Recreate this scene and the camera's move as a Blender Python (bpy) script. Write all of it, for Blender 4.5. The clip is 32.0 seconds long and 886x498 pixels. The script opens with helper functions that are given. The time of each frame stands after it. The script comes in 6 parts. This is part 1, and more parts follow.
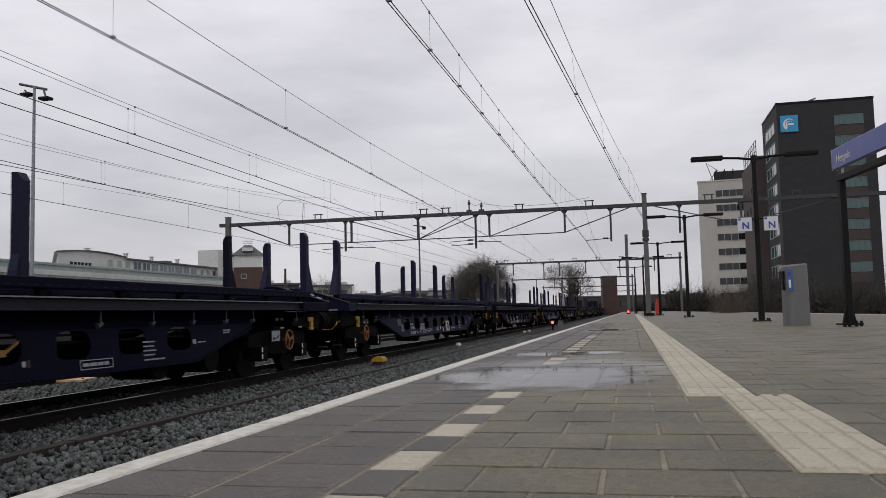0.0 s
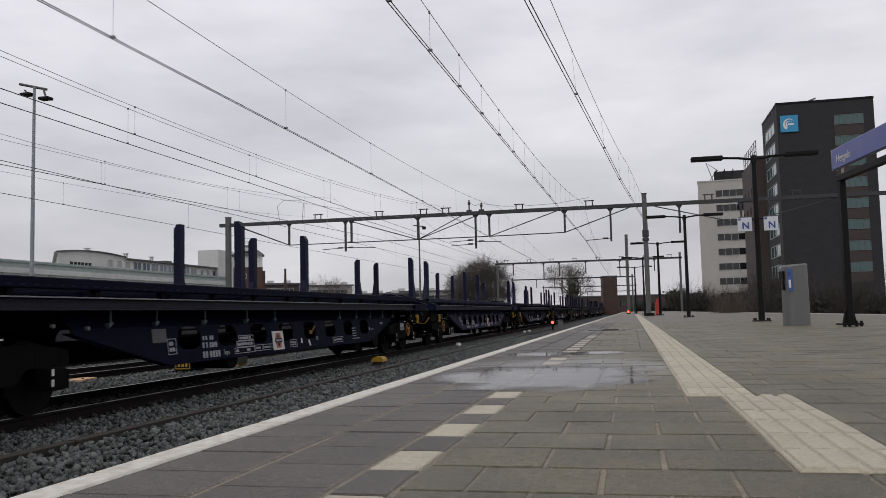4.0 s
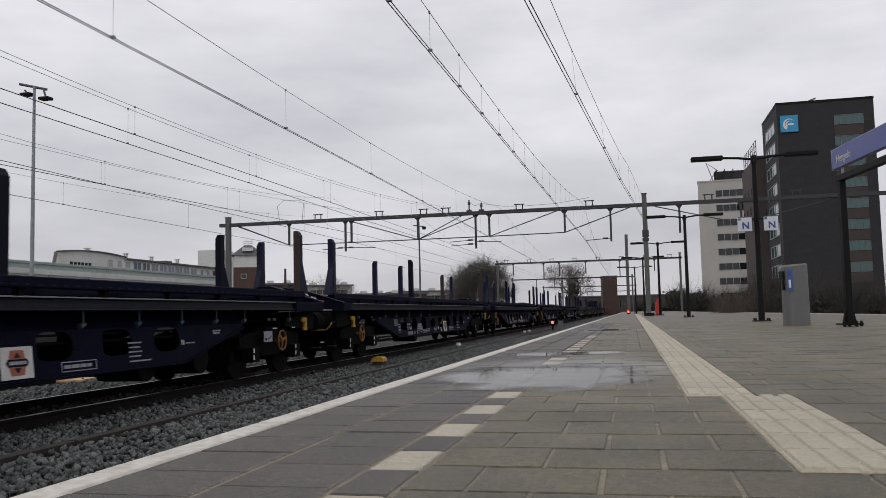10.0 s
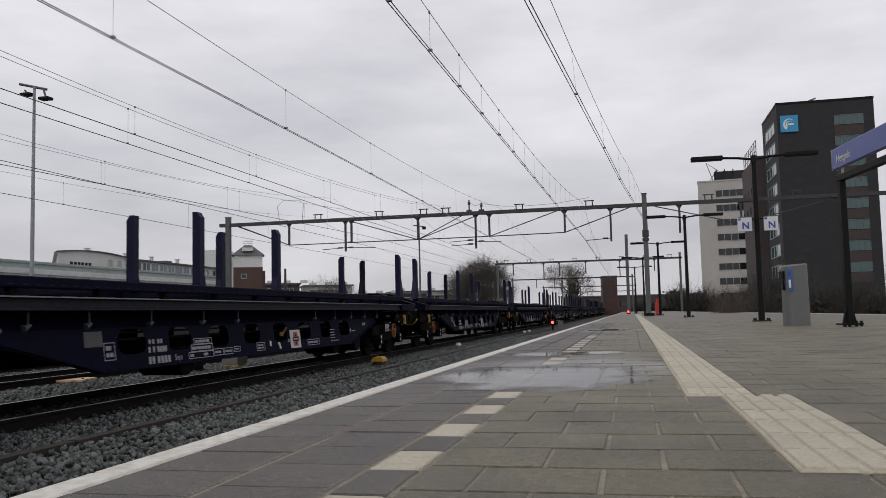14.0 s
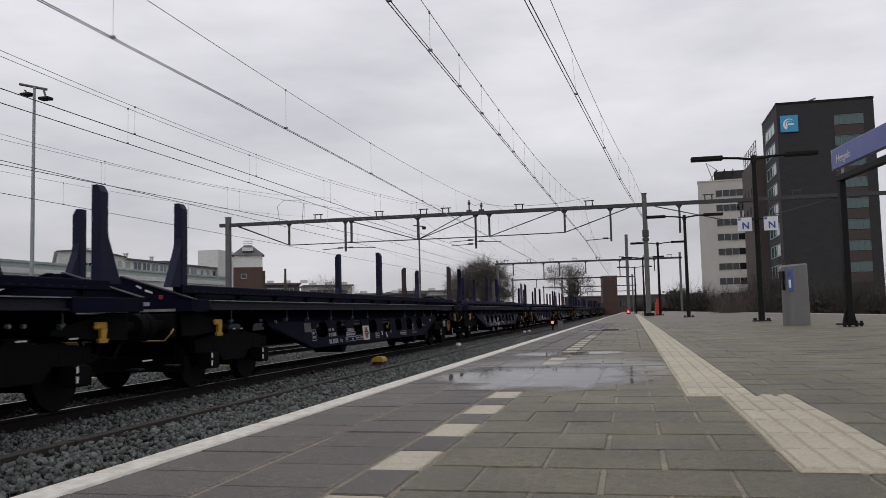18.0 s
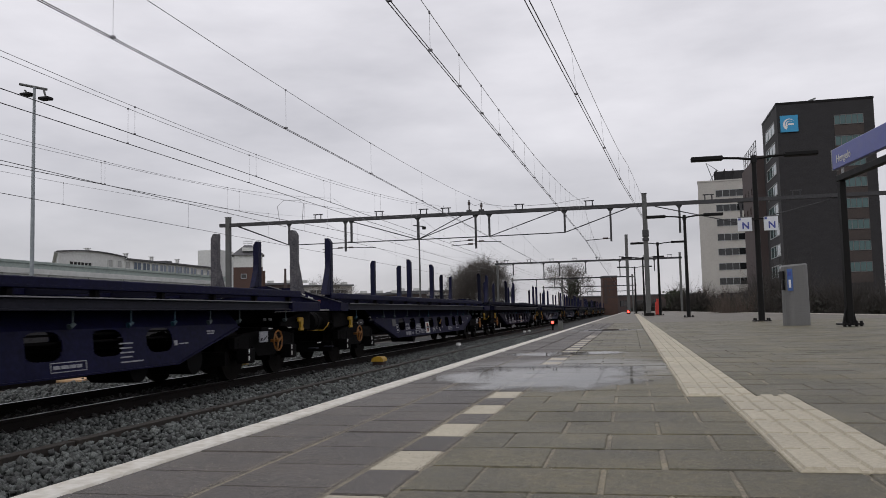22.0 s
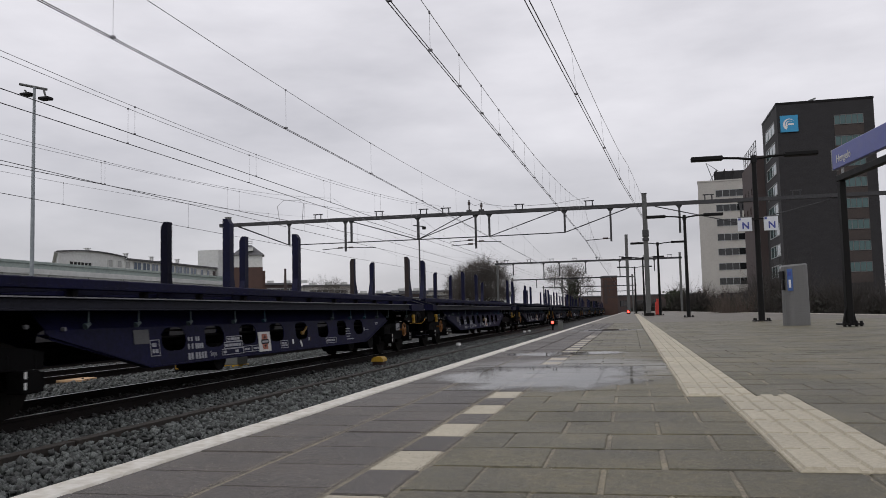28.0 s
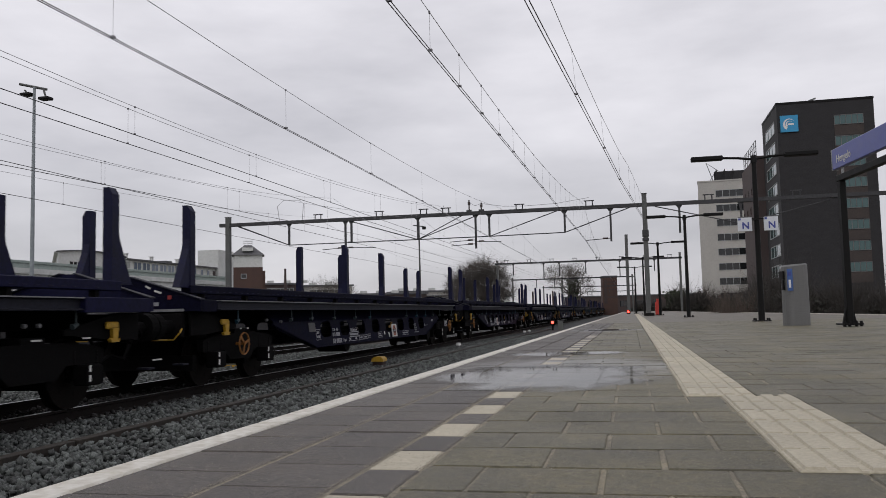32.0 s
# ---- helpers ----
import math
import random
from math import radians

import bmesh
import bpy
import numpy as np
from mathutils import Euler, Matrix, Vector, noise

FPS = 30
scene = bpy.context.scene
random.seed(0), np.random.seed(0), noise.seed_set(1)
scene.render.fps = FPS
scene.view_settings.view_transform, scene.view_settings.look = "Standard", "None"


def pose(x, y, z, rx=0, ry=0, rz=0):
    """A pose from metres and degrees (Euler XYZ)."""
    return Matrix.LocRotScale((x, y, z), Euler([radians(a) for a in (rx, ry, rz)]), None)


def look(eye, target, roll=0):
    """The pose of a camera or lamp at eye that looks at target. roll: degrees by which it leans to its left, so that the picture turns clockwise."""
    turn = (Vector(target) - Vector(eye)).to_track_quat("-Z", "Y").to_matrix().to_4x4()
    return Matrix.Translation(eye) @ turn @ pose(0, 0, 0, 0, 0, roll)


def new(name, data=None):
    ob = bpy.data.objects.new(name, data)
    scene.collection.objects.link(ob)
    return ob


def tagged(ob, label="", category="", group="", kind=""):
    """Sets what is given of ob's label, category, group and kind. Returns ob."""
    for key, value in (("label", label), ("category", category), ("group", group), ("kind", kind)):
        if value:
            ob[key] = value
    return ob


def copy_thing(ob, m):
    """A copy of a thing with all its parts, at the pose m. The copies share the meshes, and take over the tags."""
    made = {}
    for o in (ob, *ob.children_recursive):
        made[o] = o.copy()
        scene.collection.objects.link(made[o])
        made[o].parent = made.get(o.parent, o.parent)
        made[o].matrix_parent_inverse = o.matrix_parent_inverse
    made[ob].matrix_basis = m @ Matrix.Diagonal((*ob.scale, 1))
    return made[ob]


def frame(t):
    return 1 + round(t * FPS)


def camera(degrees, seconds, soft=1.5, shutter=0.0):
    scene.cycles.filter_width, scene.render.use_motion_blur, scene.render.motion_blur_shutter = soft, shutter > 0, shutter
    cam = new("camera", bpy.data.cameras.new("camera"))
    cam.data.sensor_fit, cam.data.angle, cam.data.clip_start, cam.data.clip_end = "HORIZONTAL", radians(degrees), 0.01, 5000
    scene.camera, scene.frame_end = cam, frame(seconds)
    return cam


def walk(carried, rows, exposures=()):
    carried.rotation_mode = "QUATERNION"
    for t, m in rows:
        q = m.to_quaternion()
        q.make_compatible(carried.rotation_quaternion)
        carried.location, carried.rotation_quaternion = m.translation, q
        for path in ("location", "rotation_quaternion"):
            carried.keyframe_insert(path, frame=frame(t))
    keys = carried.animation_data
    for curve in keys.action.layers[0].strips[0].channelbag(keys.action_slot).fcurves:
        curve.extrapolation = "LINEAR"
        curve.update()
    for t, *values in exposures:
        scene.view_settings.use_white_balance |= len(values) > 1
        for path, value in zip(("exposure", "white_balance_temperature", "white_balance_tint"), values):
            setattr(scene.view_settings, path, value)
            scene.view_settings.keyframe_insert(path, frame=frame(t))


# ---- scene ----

cam = camera(55.46, 32.0, soft=0.8, shutter=0.12)
EYE = Vector((0, 0, 0.40))
AIM = EYE + Vector((-0.21587, 0.97340, 0.07677)) * 10
walk(cam, [(0, look(EYE, AIM, -1.351)), (32, look(EYE, AIM, -1.351))], exposures=[(0, 0.0), (32, 0.0)])

RAIL = -0.76          # rail tops, with the platform at 0
BED = RAIL - 0.17     # ballast
TRACKS = [-3.1, -8.27, -13.1, -17.3, -21.4]


def travelled(t):
    """Metres that the train has gone since the start."""
    return 9.18788 * t + 0.0333236 * t ** 2 - 0.0020313 * t ** 3 + 9.38557e-5 * t ** 4 - 1.442278e-6 * t ** 5


# ---- world and sun ----
def make_world():
    w = bpy.data.worlds.new("overcast_sky")
    scene.world = w
    w.use_nodes = True
    nt = w.node_tree
    nt.nodes.clear()
    n = nt.nodes.new
    link = nt.links.new
    sky = n("ShaderNodeTexSky")
    sky.sky_type = 'NISHITA'
    sky.sun_disc = False
    sky.sun_elevation = radians(38)
    sky.sun_rotation = radians(150)
    dim = n("ShaderNodeVectorMath")
    dim.operation = 'SCALE'
    dim.inputs["Scale"].default_value = 0.10
    link(sky.outputs[0], dim.inputs[0])
    tc = n("ShaderNodeTexCoord")
    mp = n("ShaderNodeMapping")
    mp.inputs["Scale"].default_value = (1.0, 1.0, 3.2)
    link(tc.outputs["Generated"], mp.inputs[0])
    nz = n("ShaderNodeTexNoise")
    nz.inputs["Scale"].default_value = 2.3
    nz.inputs["Detail"].default_value = 6
    nz.inputs["Roughness"].default_value = 0.52
    link(mp.outputs[0], nz.inputs[0])
    cr = n("ShaderNodeValToRGB")
    cr.color_ramp.elements[0].position = 0.34
    cr.color_ramp.elements[0].color = (0.565, 0.555, 0.598, 1)
    cr.color_ramp.elements[1].position = 0.68
    cr.color_ramp.elements[1].color = (0.89, 0.87, 0.918, 1)
    link(nz.outputs[0], cr.inputs[0])
    mix = n("ShaderNodeMixRGB")
    mix.inputs[0].default_value = 0.93
    link(dim.outputs[0], mix.inputs[1])
    # the cloud deck is greyest a hand's breadth above the horizon and clears towards the zenith
    sep = n("ShaderNodeSeparateXYZ")
    link(tc.outputs["Generated"], sep.inputs[0])
    deck = n("ShaderNodeValToRGB")
    deck.color_ramp.elements[0].position, deck.color_ramp.elements[0].color = 0.0, (0.87, 0.87, 0.87, 1)
    deck.color_ramp.elements[1].position, deck.color_ramp.elements[1].color = 0.45, (1.10, 1.10, 1.10, 1)
    for q, c in ((0.10, 0.85), (0.22, 0.96)):
        e = deck.color_ramp.elements.new(q)
        e.color = (c, c, c, 1)
    link(sep.outputs[2], deck.inputs[0])
    tone = n("ShaderNodeMixRGB")
    tone.blend_type = 'MULTIPLY'
    tone.inputs[0].default_value = 1.0
    link(cr.outputs[0], tone.inputs[1])
    link(deck.outputs[0], tone.inputs[2])
    link(tone.outputs[0], mix.inputs[2])
    bg = n("ShaderNodeBackground")
    bg.inputs[1].default_value = 1.0
    link(mix.outputs[0], bg.inputs[0])
    out = n("ShaderNodeOutputWorld")
    link(bg.outputs[0], out.inputs[0])


make_world()
sun_data = bpy.data.lights.new("sun", 'SUN')
sun_data.energy = 0.5
sun_data.angle = radians(25)
sun_data.color = (1.0, 0.97, 0.93)
sun = new("sun", sun_data)
sun.matrix_world = look((-20, -40, 45), (0, 0, 0))


# ---- materials ----
def surf(name, a, b=None, scale=4.0, rough=0.6, metal=0.0, bump=0.0, bump_scale=60.0, coarse=None, rnd=0.0, island=0.0,
         rough_var=0.15, stretch=(1, 1, 1), detail=6, spec=0.5):
    """A procedural surface: two scales of colour variation, roughness variation and fine relief."""
    m = bpy.data.materials.new(name)
    m.use_nodes = True
    nt = m.node_tree
    n, link = nt.nodes.new, nt.links.new
    bs = nt.nodes["Principled BSDF"]
    b = b or tuple(c * 0.7 for c in a)
    tc = n("ShaderNodeTexCoord")
    mp = n("ShaderNodeMapping")
    mp.inputs["Scale"].default_value = stretch
    link(tc.outputs["Object"], mp.inputs[0])
    vec = mp.outputs[0]
    if rnd or island:
        geo = n("ShaderNodeNewGeometry")
        info = n("ShaderNodeObjectInfo")
        add = n("ShaderNodeVectorMath")
        add.operation = 'ADD'
        sc = n("ShaderNodeMath")
        sc.operation = 'MULTIPLY'
        sc.inputs[1].default_value = 37.0
        link(info.outputs["Random"] if rnd else geo.outputs["Random Per Island"], sc.inputs[0])
        link(mp.outputs[0], add.inputs[0])
        link(sc.outputs[0], add.inputs[1])
        vec = add.outputs[0]
    n1 = n("ShaderNodeTexNoise")
    n1.inputs["Scale"].default_value = scale
    n1.inputs["Detail"].default_value = detail
    n1.inputs["Roughness"].default_value = 0.62
    link(vec, n1.inputs["Vector"])
    n2 = n("ShaderNodeTexNoise")
    n2.inputs["Scale"].default_value = coarse or scale * 9
    n2.inputs["Detail"].default_value = 4
    link(vec, n2.inputs["Vector"])
    ad = n("ShaderNodeMath")
    ad.operation = 'MULTIPLY_ADD'
    ad.inputs[1].default_value = 0.5
    link(n2.outputs[0], ad.inputs[0])
    hf = n("ShaderNodeMath")
    hf.operation = 'MULTIPLY'
    hf.inputs[1].default_value = 0.5
    link(n1.outputs[0], hf.inputs[0])
    link(hf.outputs[0], ad.inputs[2])
    cr = n("ShaderNodeValToRGB")
    cr.color_ramp.elements[0].position = 0.36
    cr.color_ramp.elements[0].color = (*b, 1)
    cr.color_ramp.elements[1].position = 0.64
    cr.color_ramp.elements[1].color = (*a, 1)
    link(ad.outputs[0], cr.inputs[0])
    col = cr.outputs[0]
    if rnd or island:
        hs = n("ShaderNodeHueSaturation")
        mr = n("ShaderNodeMapRange")
        k = rnd or island
        mr.inputs["To Min"].default_value = 1 - k
        mr.inputs["To Max"].default_value = 1 + k
        link(info.outputs["Random"] if rnd else geo.outputs["Random Per Island"], mr.inputs["Value"])
        link(mr.outputs[0], hs.inputs["Value"])
        link(col, hs.inputs["Color"])
        col = hs.outputs[0]
    link(col, bs.inputs["Base Color"])
    rr = n("ShaderNodeMapRange")
    rr.inputs["To Min"].default_value = max(0.02, rough - rough_var)
    rr.inputs["To Max"].default_value = min(1, rough + rough_var)
    link(n1.outputs[0], rr.inputs["Value"])
    link(rr.outputs[0], bs.inputs["Roughness"])
    bs.inputs["Metallic"].default_value = metal
    bs.inputs["Specular IOR Level"].default_value = spec
    if bump:
        n3 = n("ShaderNodeTexNoise")
        n3.inputs["Scale"].default_value = bump_scale
        n3.inputs["Detail"].default_value = 5
        link(vec, n3.inputs["Vector"])
        bp = n("ShaderNodeBump")
        bp.inputs["Strength"].default_value = bump
        bp.inputs["Distance"].default_value = 0.01
        link(n3.outputs[0], bp.inputs["Height"])
        link(bp.outputs[0], bs.inputs["Normal"])
    return m


def glow(name, colour, power):
    m = bpy.data.materials.new(name)
    m.use_nodes = True
    bs = m.node_tree.nodes["Principled BSDF"]
    bs.inputs["Base Color"].default_value = (*colour, 1)
    bs.inputs["Emission Color"].default_value = (*colour, 1)
    bs.inputs["Emission Strength"].default_value = power
    return m


def glass(name, tint=(0.8, 0.86, 0.86), rough=0.03):
    m = bpy.data.materials.new(name)
    m.use_nodes = True
    bs = m.node_tree.nodes["Principled BSDF"]
    bs.inputs["Base Color"].default_value = (*tint, 1)
    bs.inputs["Roughness"].default_value = rough
    bs.inputs["Metallic"].default_value = 0.0
    bs.inputs["Specular IOR Level"].default_value = 0.6
    return m


# shallow hollows in the paving: x, y and half sizes
POOLS = ((-0.45, 6.0, 0.85, 1.6), (-0.5, 17.2, 0.8, 1.0))


def paving(name, a, b, rnd=0.0, island=0.0, speck=0.5, rough=0.5):
    """Damp concrete paving: blotches, pale grit, fine relief, and wet hollows where water stands."""
    m = bpy.data.materials.new(name)
    m.use_nodes = True
    nt = m.node_tree
    n, link = nt.nodes.new, nt.links.new
    bs = nt.nodes["Principled BSDF"]
    geo = n("ShaderNodeNewGeometry")
    pos = geo.outputs["Position"]

    def noisy(scale, detail=5, rough_=0.6):
        q = n("ShaderNodeTexNoise")
        q.inputs["Scale"].default_value = scale
        q.inputs["Detail"].default_value = detail
        q.inputs["Roughness"].default_value = rough_
        link(pos, q.inputs["Vector"])
        return q.outputs[0]

    def ramp(src, lo, hi, c0=(0, 0, 0, 1), c1=(1, 1, 1, 1)):
        r = n("ShaderNodeValToRGB")
        r.color_ramp.elements[0].position, r.color_ramp.elements[0].color = lo, c0
        r.color_ramp.elements[1].position, r.color_ramp.elements[1].color = hi, c1
        link(src, r.inputs[0])
        return r.outputs[0]

    def math_(op, x, y):
        q = n("ShaderNodeMath")
        q.operation = op
        for k, v in ((0, x), (1, y)):
            if isinstance(v, (int, float)):
                q.inputs[k].default_value = v
            else:
                link(v, q.inputs[k])
        return q.outputs[0]

    def mixed(fac, x, y):
        q = n("ShaderNodeMixRGB")
        if isinstance(fac, (int, float)):
            q.inputs[0].default_value = fac
        else:
            link(fac, q.inputs[0])
        for k, v in ((1, x), (2, y)):
            if isinstance(v, tuple):
                q.inputs[k].default_value = v
            else:
                link(v, q.inputs[k])
        return q.outputs[0]

    col = ramp(noisy(1.7, 6, 0.65), 0.35, 0.65, (*b, 1), (*a, 1))
    fine = ramp(noisy(170, 5, 0.7), 0.36, 0.64, (0.5, 0.5, 0.5, 1), (1.55, 1.52, 1.45, 1))
    mul = n("ShaderNodeMixRGB")
    mul.blend_type = 'MULTIPLY'
    mul.inputs[0].default_value = 1.0
    link(col, mul.inputs[1])
    link(fine, mul.inputs[2])
    col = mul.outputs[0]
    # moss-brown worn patches and coarse mottling
    patch = math_('MULTIPLY', ramp(noisy(0.85, 6, 0.7), 0.47, 0.66), ramp(noisy(11, 4, 0.7), 0.35, 0.6))
    col = mixed(math_('MULTIPLY', patch, 0.55), col, (a[0] * 1.15, a[1] * 1.02, a[2] * 0.72, 1))
    mot = n("ShaderNodeMixRGB")
    mot.blend_type = 'MULTIPLY'
    mot.inputs[0].default_value = 1.0
    link(col, mot.inputs[1])
    link(ramp(noisy(38, 5, 0.75), 0.34, 0.66, (0.62, 0.62, 0.62, 1), (1.38, 1.37, 1.35, 1)), mot.inputs[2])
    col = mot.outputs[0]
    vo = n("ShaderNodeTexVoronoi")
    vo.inputs["Scale"].default_value = 95
    link(pos, vo.inputs["Vector"])
    grit = math_('MULTIPLY', ramp(vo.outputs["Distance"], 0.10, 0.26, (1, 1, 1, 1), (0, 0, 0, 1)), ramp(noisy(3.1, 5), 0.42, 0.62))
    grit = math_('MULTIPLY', grit, ramp(noisy(43, 2), 0.46, 0.56))
    grit = math_('MULTIPLY', grit, speck)
    col = mixed(grit, col, (0.52, 0.47, 0.36, 1))
    hs = n("ShaderNodeHueSaturation")
    mr = n("ShaderNodeMapRange")
    k = rnd or island
    mr.inputs["To Min"].default_value, mr.inputs["To Max"].default_value = 1 - k, 1 + k
    if rnd:
        link(n("ShaderNodeObjectInfo").outputs["Random"], mr.inputs["Value"])
    else:
        link(geo.outputs["Random Per Island"], mr.inputs["Value"])
    link(mr.outputs[0], hs.inputs["Value"])
    link(col, hs.inputs["Color"])
    col = hs.outputs[0]
    # standing water in shallow hollows: where a slow noise and a hollow's own place agree
    sep = n("ShaderNodeSeparateXYZ")
    link(pos, sep.inputs[0])
    wet = None
    wob = math_('MULTIPLY', math_('SUBTRACT', noisy(1.9, 5, 0.6), 0.5), 1.5)
    for cx, cy, rx, ry in POOLS:
        dx = math_('DIVIDE', math_('SUBTRACT', sep.outputs[0], cx), rx)
        dy = math_('DIVIDE', math_('SUBTRACT', sep.outputs[1], cy), ry)
        d = math_('ADD', math_('ADD', math_('MULTIPLY', dx, dx), math_('MULTIPLY', dy, dy)), wob)
        w = ramp(d, 0.35, 1.2, (1, 1, 1, 1), (0, 0, 0, 1))
        wet = w if wet is None else math_('MAXIMUM', wet, w)
    col = mixed(math_('MULTIPLY', wet, 0.35), col, (0.03, 0.03, 0.03, 1))
    link(col, bs.inputs["Base Color"])
    dry = n("ShaderNodeMapRange")
    dry.inputs["To Min"].default_value, dry.inputs["To Max"].default_value = rough - 0.17, rough + 0.2
    link(noisy(1.1, 5), dry.inputs["Value"])
    link(mixed(wet, dry.outputs[0], (0.3, 0.3, 0.3, 1)), bs.inputs["Roughness"])
    bp = n("ShaderNodeBump")
    bp.inputs["Distance"].default_value = 0.006
    link(math_('MULTIPLY', math_('SUBTRACT', 1.0, wet), 0.9), bp.inputs["Strength"])
    link(noisy(150, 6, 0.7), bp.inputs["Height"])
    link(bp.outputs[0], bs.inputs["Normal"])
    return m


JOINT = paving("joint_sand", (0.30, 0.275, 0.215), (0.17, 0.155, 0.12), island=0.01, speck=0.8, rough=0.7)
# joint soil, darkened so that cross joints show the slab edges' shadow line
SOIL_SHADOW = paving("joint_soil_shadow", (0.030, 0.027, 0.020), (0.014, 0.013, 0.010), island=0.01, speck=0.2, rough=0.8)
SLAB = paving("concrete_slab", (0.127, 0.116, 0.068), (0.067, 0.061, 0.037), rnd=0.10, speck=0.75)
SLAB_J = paving("concrete_slab_field", (0.127, 0.116, 0.068), (0.067, 0.061, 0.037), island=0.10, speck=0.75)
SLAB_DK = paving("dark_concrete_slab", (0.080, 0.070, 0.062), (0.049, 0.043, 0.038), rnd=0.10, speck=0.7, rough=0.52)
SLAB_DJ = paving("dark_concrete_field", (0.080, 0.070, 0.062), (0.049, 0.043, 0.038), island=0.10, speck=0.7, rough=0.52)
PLATFORM_FAR = paving("far_paving", (0.115, 0.101, 0.074), (0.066, 0.058, 0.044), island=0.01, speck=0.3)
CREAM = surf("cream_concrete", (0.485, 0.44, 0.335), (0.34, 0.305, 0.225), 5.0, 0.6, bump=0.3, bump_scale=180, coarse=70, rnd=0.08)
CREAM_J = surf("cream_concrete_field", (0.47, 0.425, 0.335), (0.35, 0.315, 0.245), 5.0, 0.6, bump=0.3, bump_scale=180, coarse=70, island=0.08)
EDGE_WHITE = surf("white_edge_paint", (0.68, 0.66, 0.60), (0.43, 0.395, 0.32), 6.0, 0.55, bump=0.3, bump_scale=70, coarse=25)
CONCRETE = surf("grey_concrete", (0.30, 0.29, 0.27), (0.2, 0.19, 0.18), 2.0, 0.75, bump=0.3)
# near-black bed: the shade in the gaps between loose stones is in this colour
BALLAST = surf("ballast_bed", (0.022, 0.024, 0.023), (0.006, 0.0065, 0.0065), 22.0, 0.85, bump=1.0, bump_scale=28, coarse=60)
STONE = surf("ballast_stone", (0.112, 0.123, 0.115), (0.016, 0.019, 0.018), 16.0, 0.6, bump=0.35, bump_scale=90, island=0.8)
GROUND = surf("gravel_ground", (0.16, 0.15, 0.13), (0.09, 0.09, 0.07), 0.15, 0.9, bump=0.4, coarse=2.5)
STEEL_RAIL = surf("rusty_rail", (0.013, 0.010, 0.009), (0.006, 0.005, 0.0045), 6.0, 0.75, bump=0.2, spec=0.1)
DUCT_BROWN = surf("brown_rusty_duct", (0.030, 0.0225, 0.0155), (0.013, 0.010, 0.0075), 3.0, 0.8, bump=0.2)
RAIL_HEAD = surf("worn_rail_head", (0.38, 0.38, 0.39), (0.24, 0.24, 0.25), 4.0, 0.32, metal=1.0)
# track oil plus the shade under the train, both put into the stone colour
OILY_SHADED = surf("oily_shaded_track_stone", (0.016, 0.015, 0.014), (0.007, 0.0065, 0.006), 14.0, 0.7, bump=0.3, bump_scale=90, island=0.35)
SLEEPER = surf("concrete_sleeper", (0.13, 0.115, 0.10), (0.06, 0.052, 0.045), 5.0, 0.85, bump=0.3)
BLUE = surf("wagon_blue_paint", (0.0058, 0.006, 0.0215), (0.003, 0.0031, 0.0085), 1.1, 0.6, bump=0.12, coarse=14, spec=0.04)
BLUE_DK = surf("dirty_dark_blue_paint", (0.0065, 0.0067, 0.0185), (0.004, 0.0041, 0.009), 2.0, 0.6, bump=0.15, coarse=25, spec=0.08)
RUST = surf("rusty_red_steel", (0.047, 0.023, 0.019), (0.018, 0.010, 0.010), 5.0, 0.8, bump=0.3, coarse=40)
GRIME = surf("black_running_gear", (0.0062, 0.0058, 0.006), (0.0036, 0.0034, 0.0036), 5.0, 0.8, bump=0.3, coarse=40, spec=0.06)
SILL_GREY = surf("grey_blue_sill_steel", (0.022, 0.023, 0.034), (0.009, 0.0095, 0.015), 2.5, 0.6, bump=0.1, coarse=30, spec=0.15)
WHITE = surf("white_paint", (0.78, 0.78, 0.76), (0.6, 0.6, 0.58), 8.0, 0.6)
LETTER = surf("faded_white_lettering", (0.40, 0.405, 0.43), (0.14, 0.145, 0.165), 18.0, 0.6)
YELLOW = surf("yellow_paint", (0.52, 0.31, 0.014), (0.24, 0.135, 0.01), 8.0, 0.5)
RED = surf("red_paint", (0.55, 0.04, 0.03), (0.35, 0.03, 0.02), 8.0, 0.5)
PLACARD = surf("placard_white", (0.62, 0.62, 0.60), (0.45, 0.44, 0.42), 9.0, 0.5)
PLACARD_RED = surf("placard_orange_red", (0.36, 0.10, 0.05), (0.25, 0.065, 0.035), 9.0, 0.5)
WORN_LIT_EDGE = surf("worn_lit_edge", (0.26, 0.26, 0.27), (0.10, 0.10, 0.11), 7.0, 0.5, spec=0.3)
WOOD = surf("pale_weathered_wood", (0.62, 0.40, 0.22), (0.42, 0.26, 0.14), 3.0, 0.7, stretch=(1, 9, 1))
CAP_BLUE = surf("blue_cap", (0.015, 0.07, 0.10), (0.009, 0.03, 0.05), 9.0, 0.45)
CAP_PALE = surf("pale_green_cap", (0.07, 0.10, 0.105), (0.025, 0.036, 0.04), 9.0, 0.5)
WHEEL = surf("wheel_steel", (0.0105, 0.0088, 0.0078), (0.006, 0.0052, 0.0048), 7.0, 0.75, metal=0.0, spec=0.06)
GALV = surf("galvanised_steel", (0.22, 0.225, 0.225), (0.13, 0.135, 0.135), 3.0, 0.5, metal=0.6, bump=0.1)
PORTAL_GREY = surf("weathered_grey_steel", (0.055, 0.055, 0.058), (0.028, 0.028, 0.031), 1.5, 0.65, metal=0.1, bump=0.1)
POST_GREY = surf("grey_mast_steel", (0.125, 0.128, 0.124), (0.07, 0.072, 0.07), 1.5, 0.65, metal=0.1, bump=0.1)
WIRE = surf("dark_copper_wire", (0.25, 0.245, 0.26), (0.17, 0.165, 0.175), 3.0, 0.6, metal=0.1)
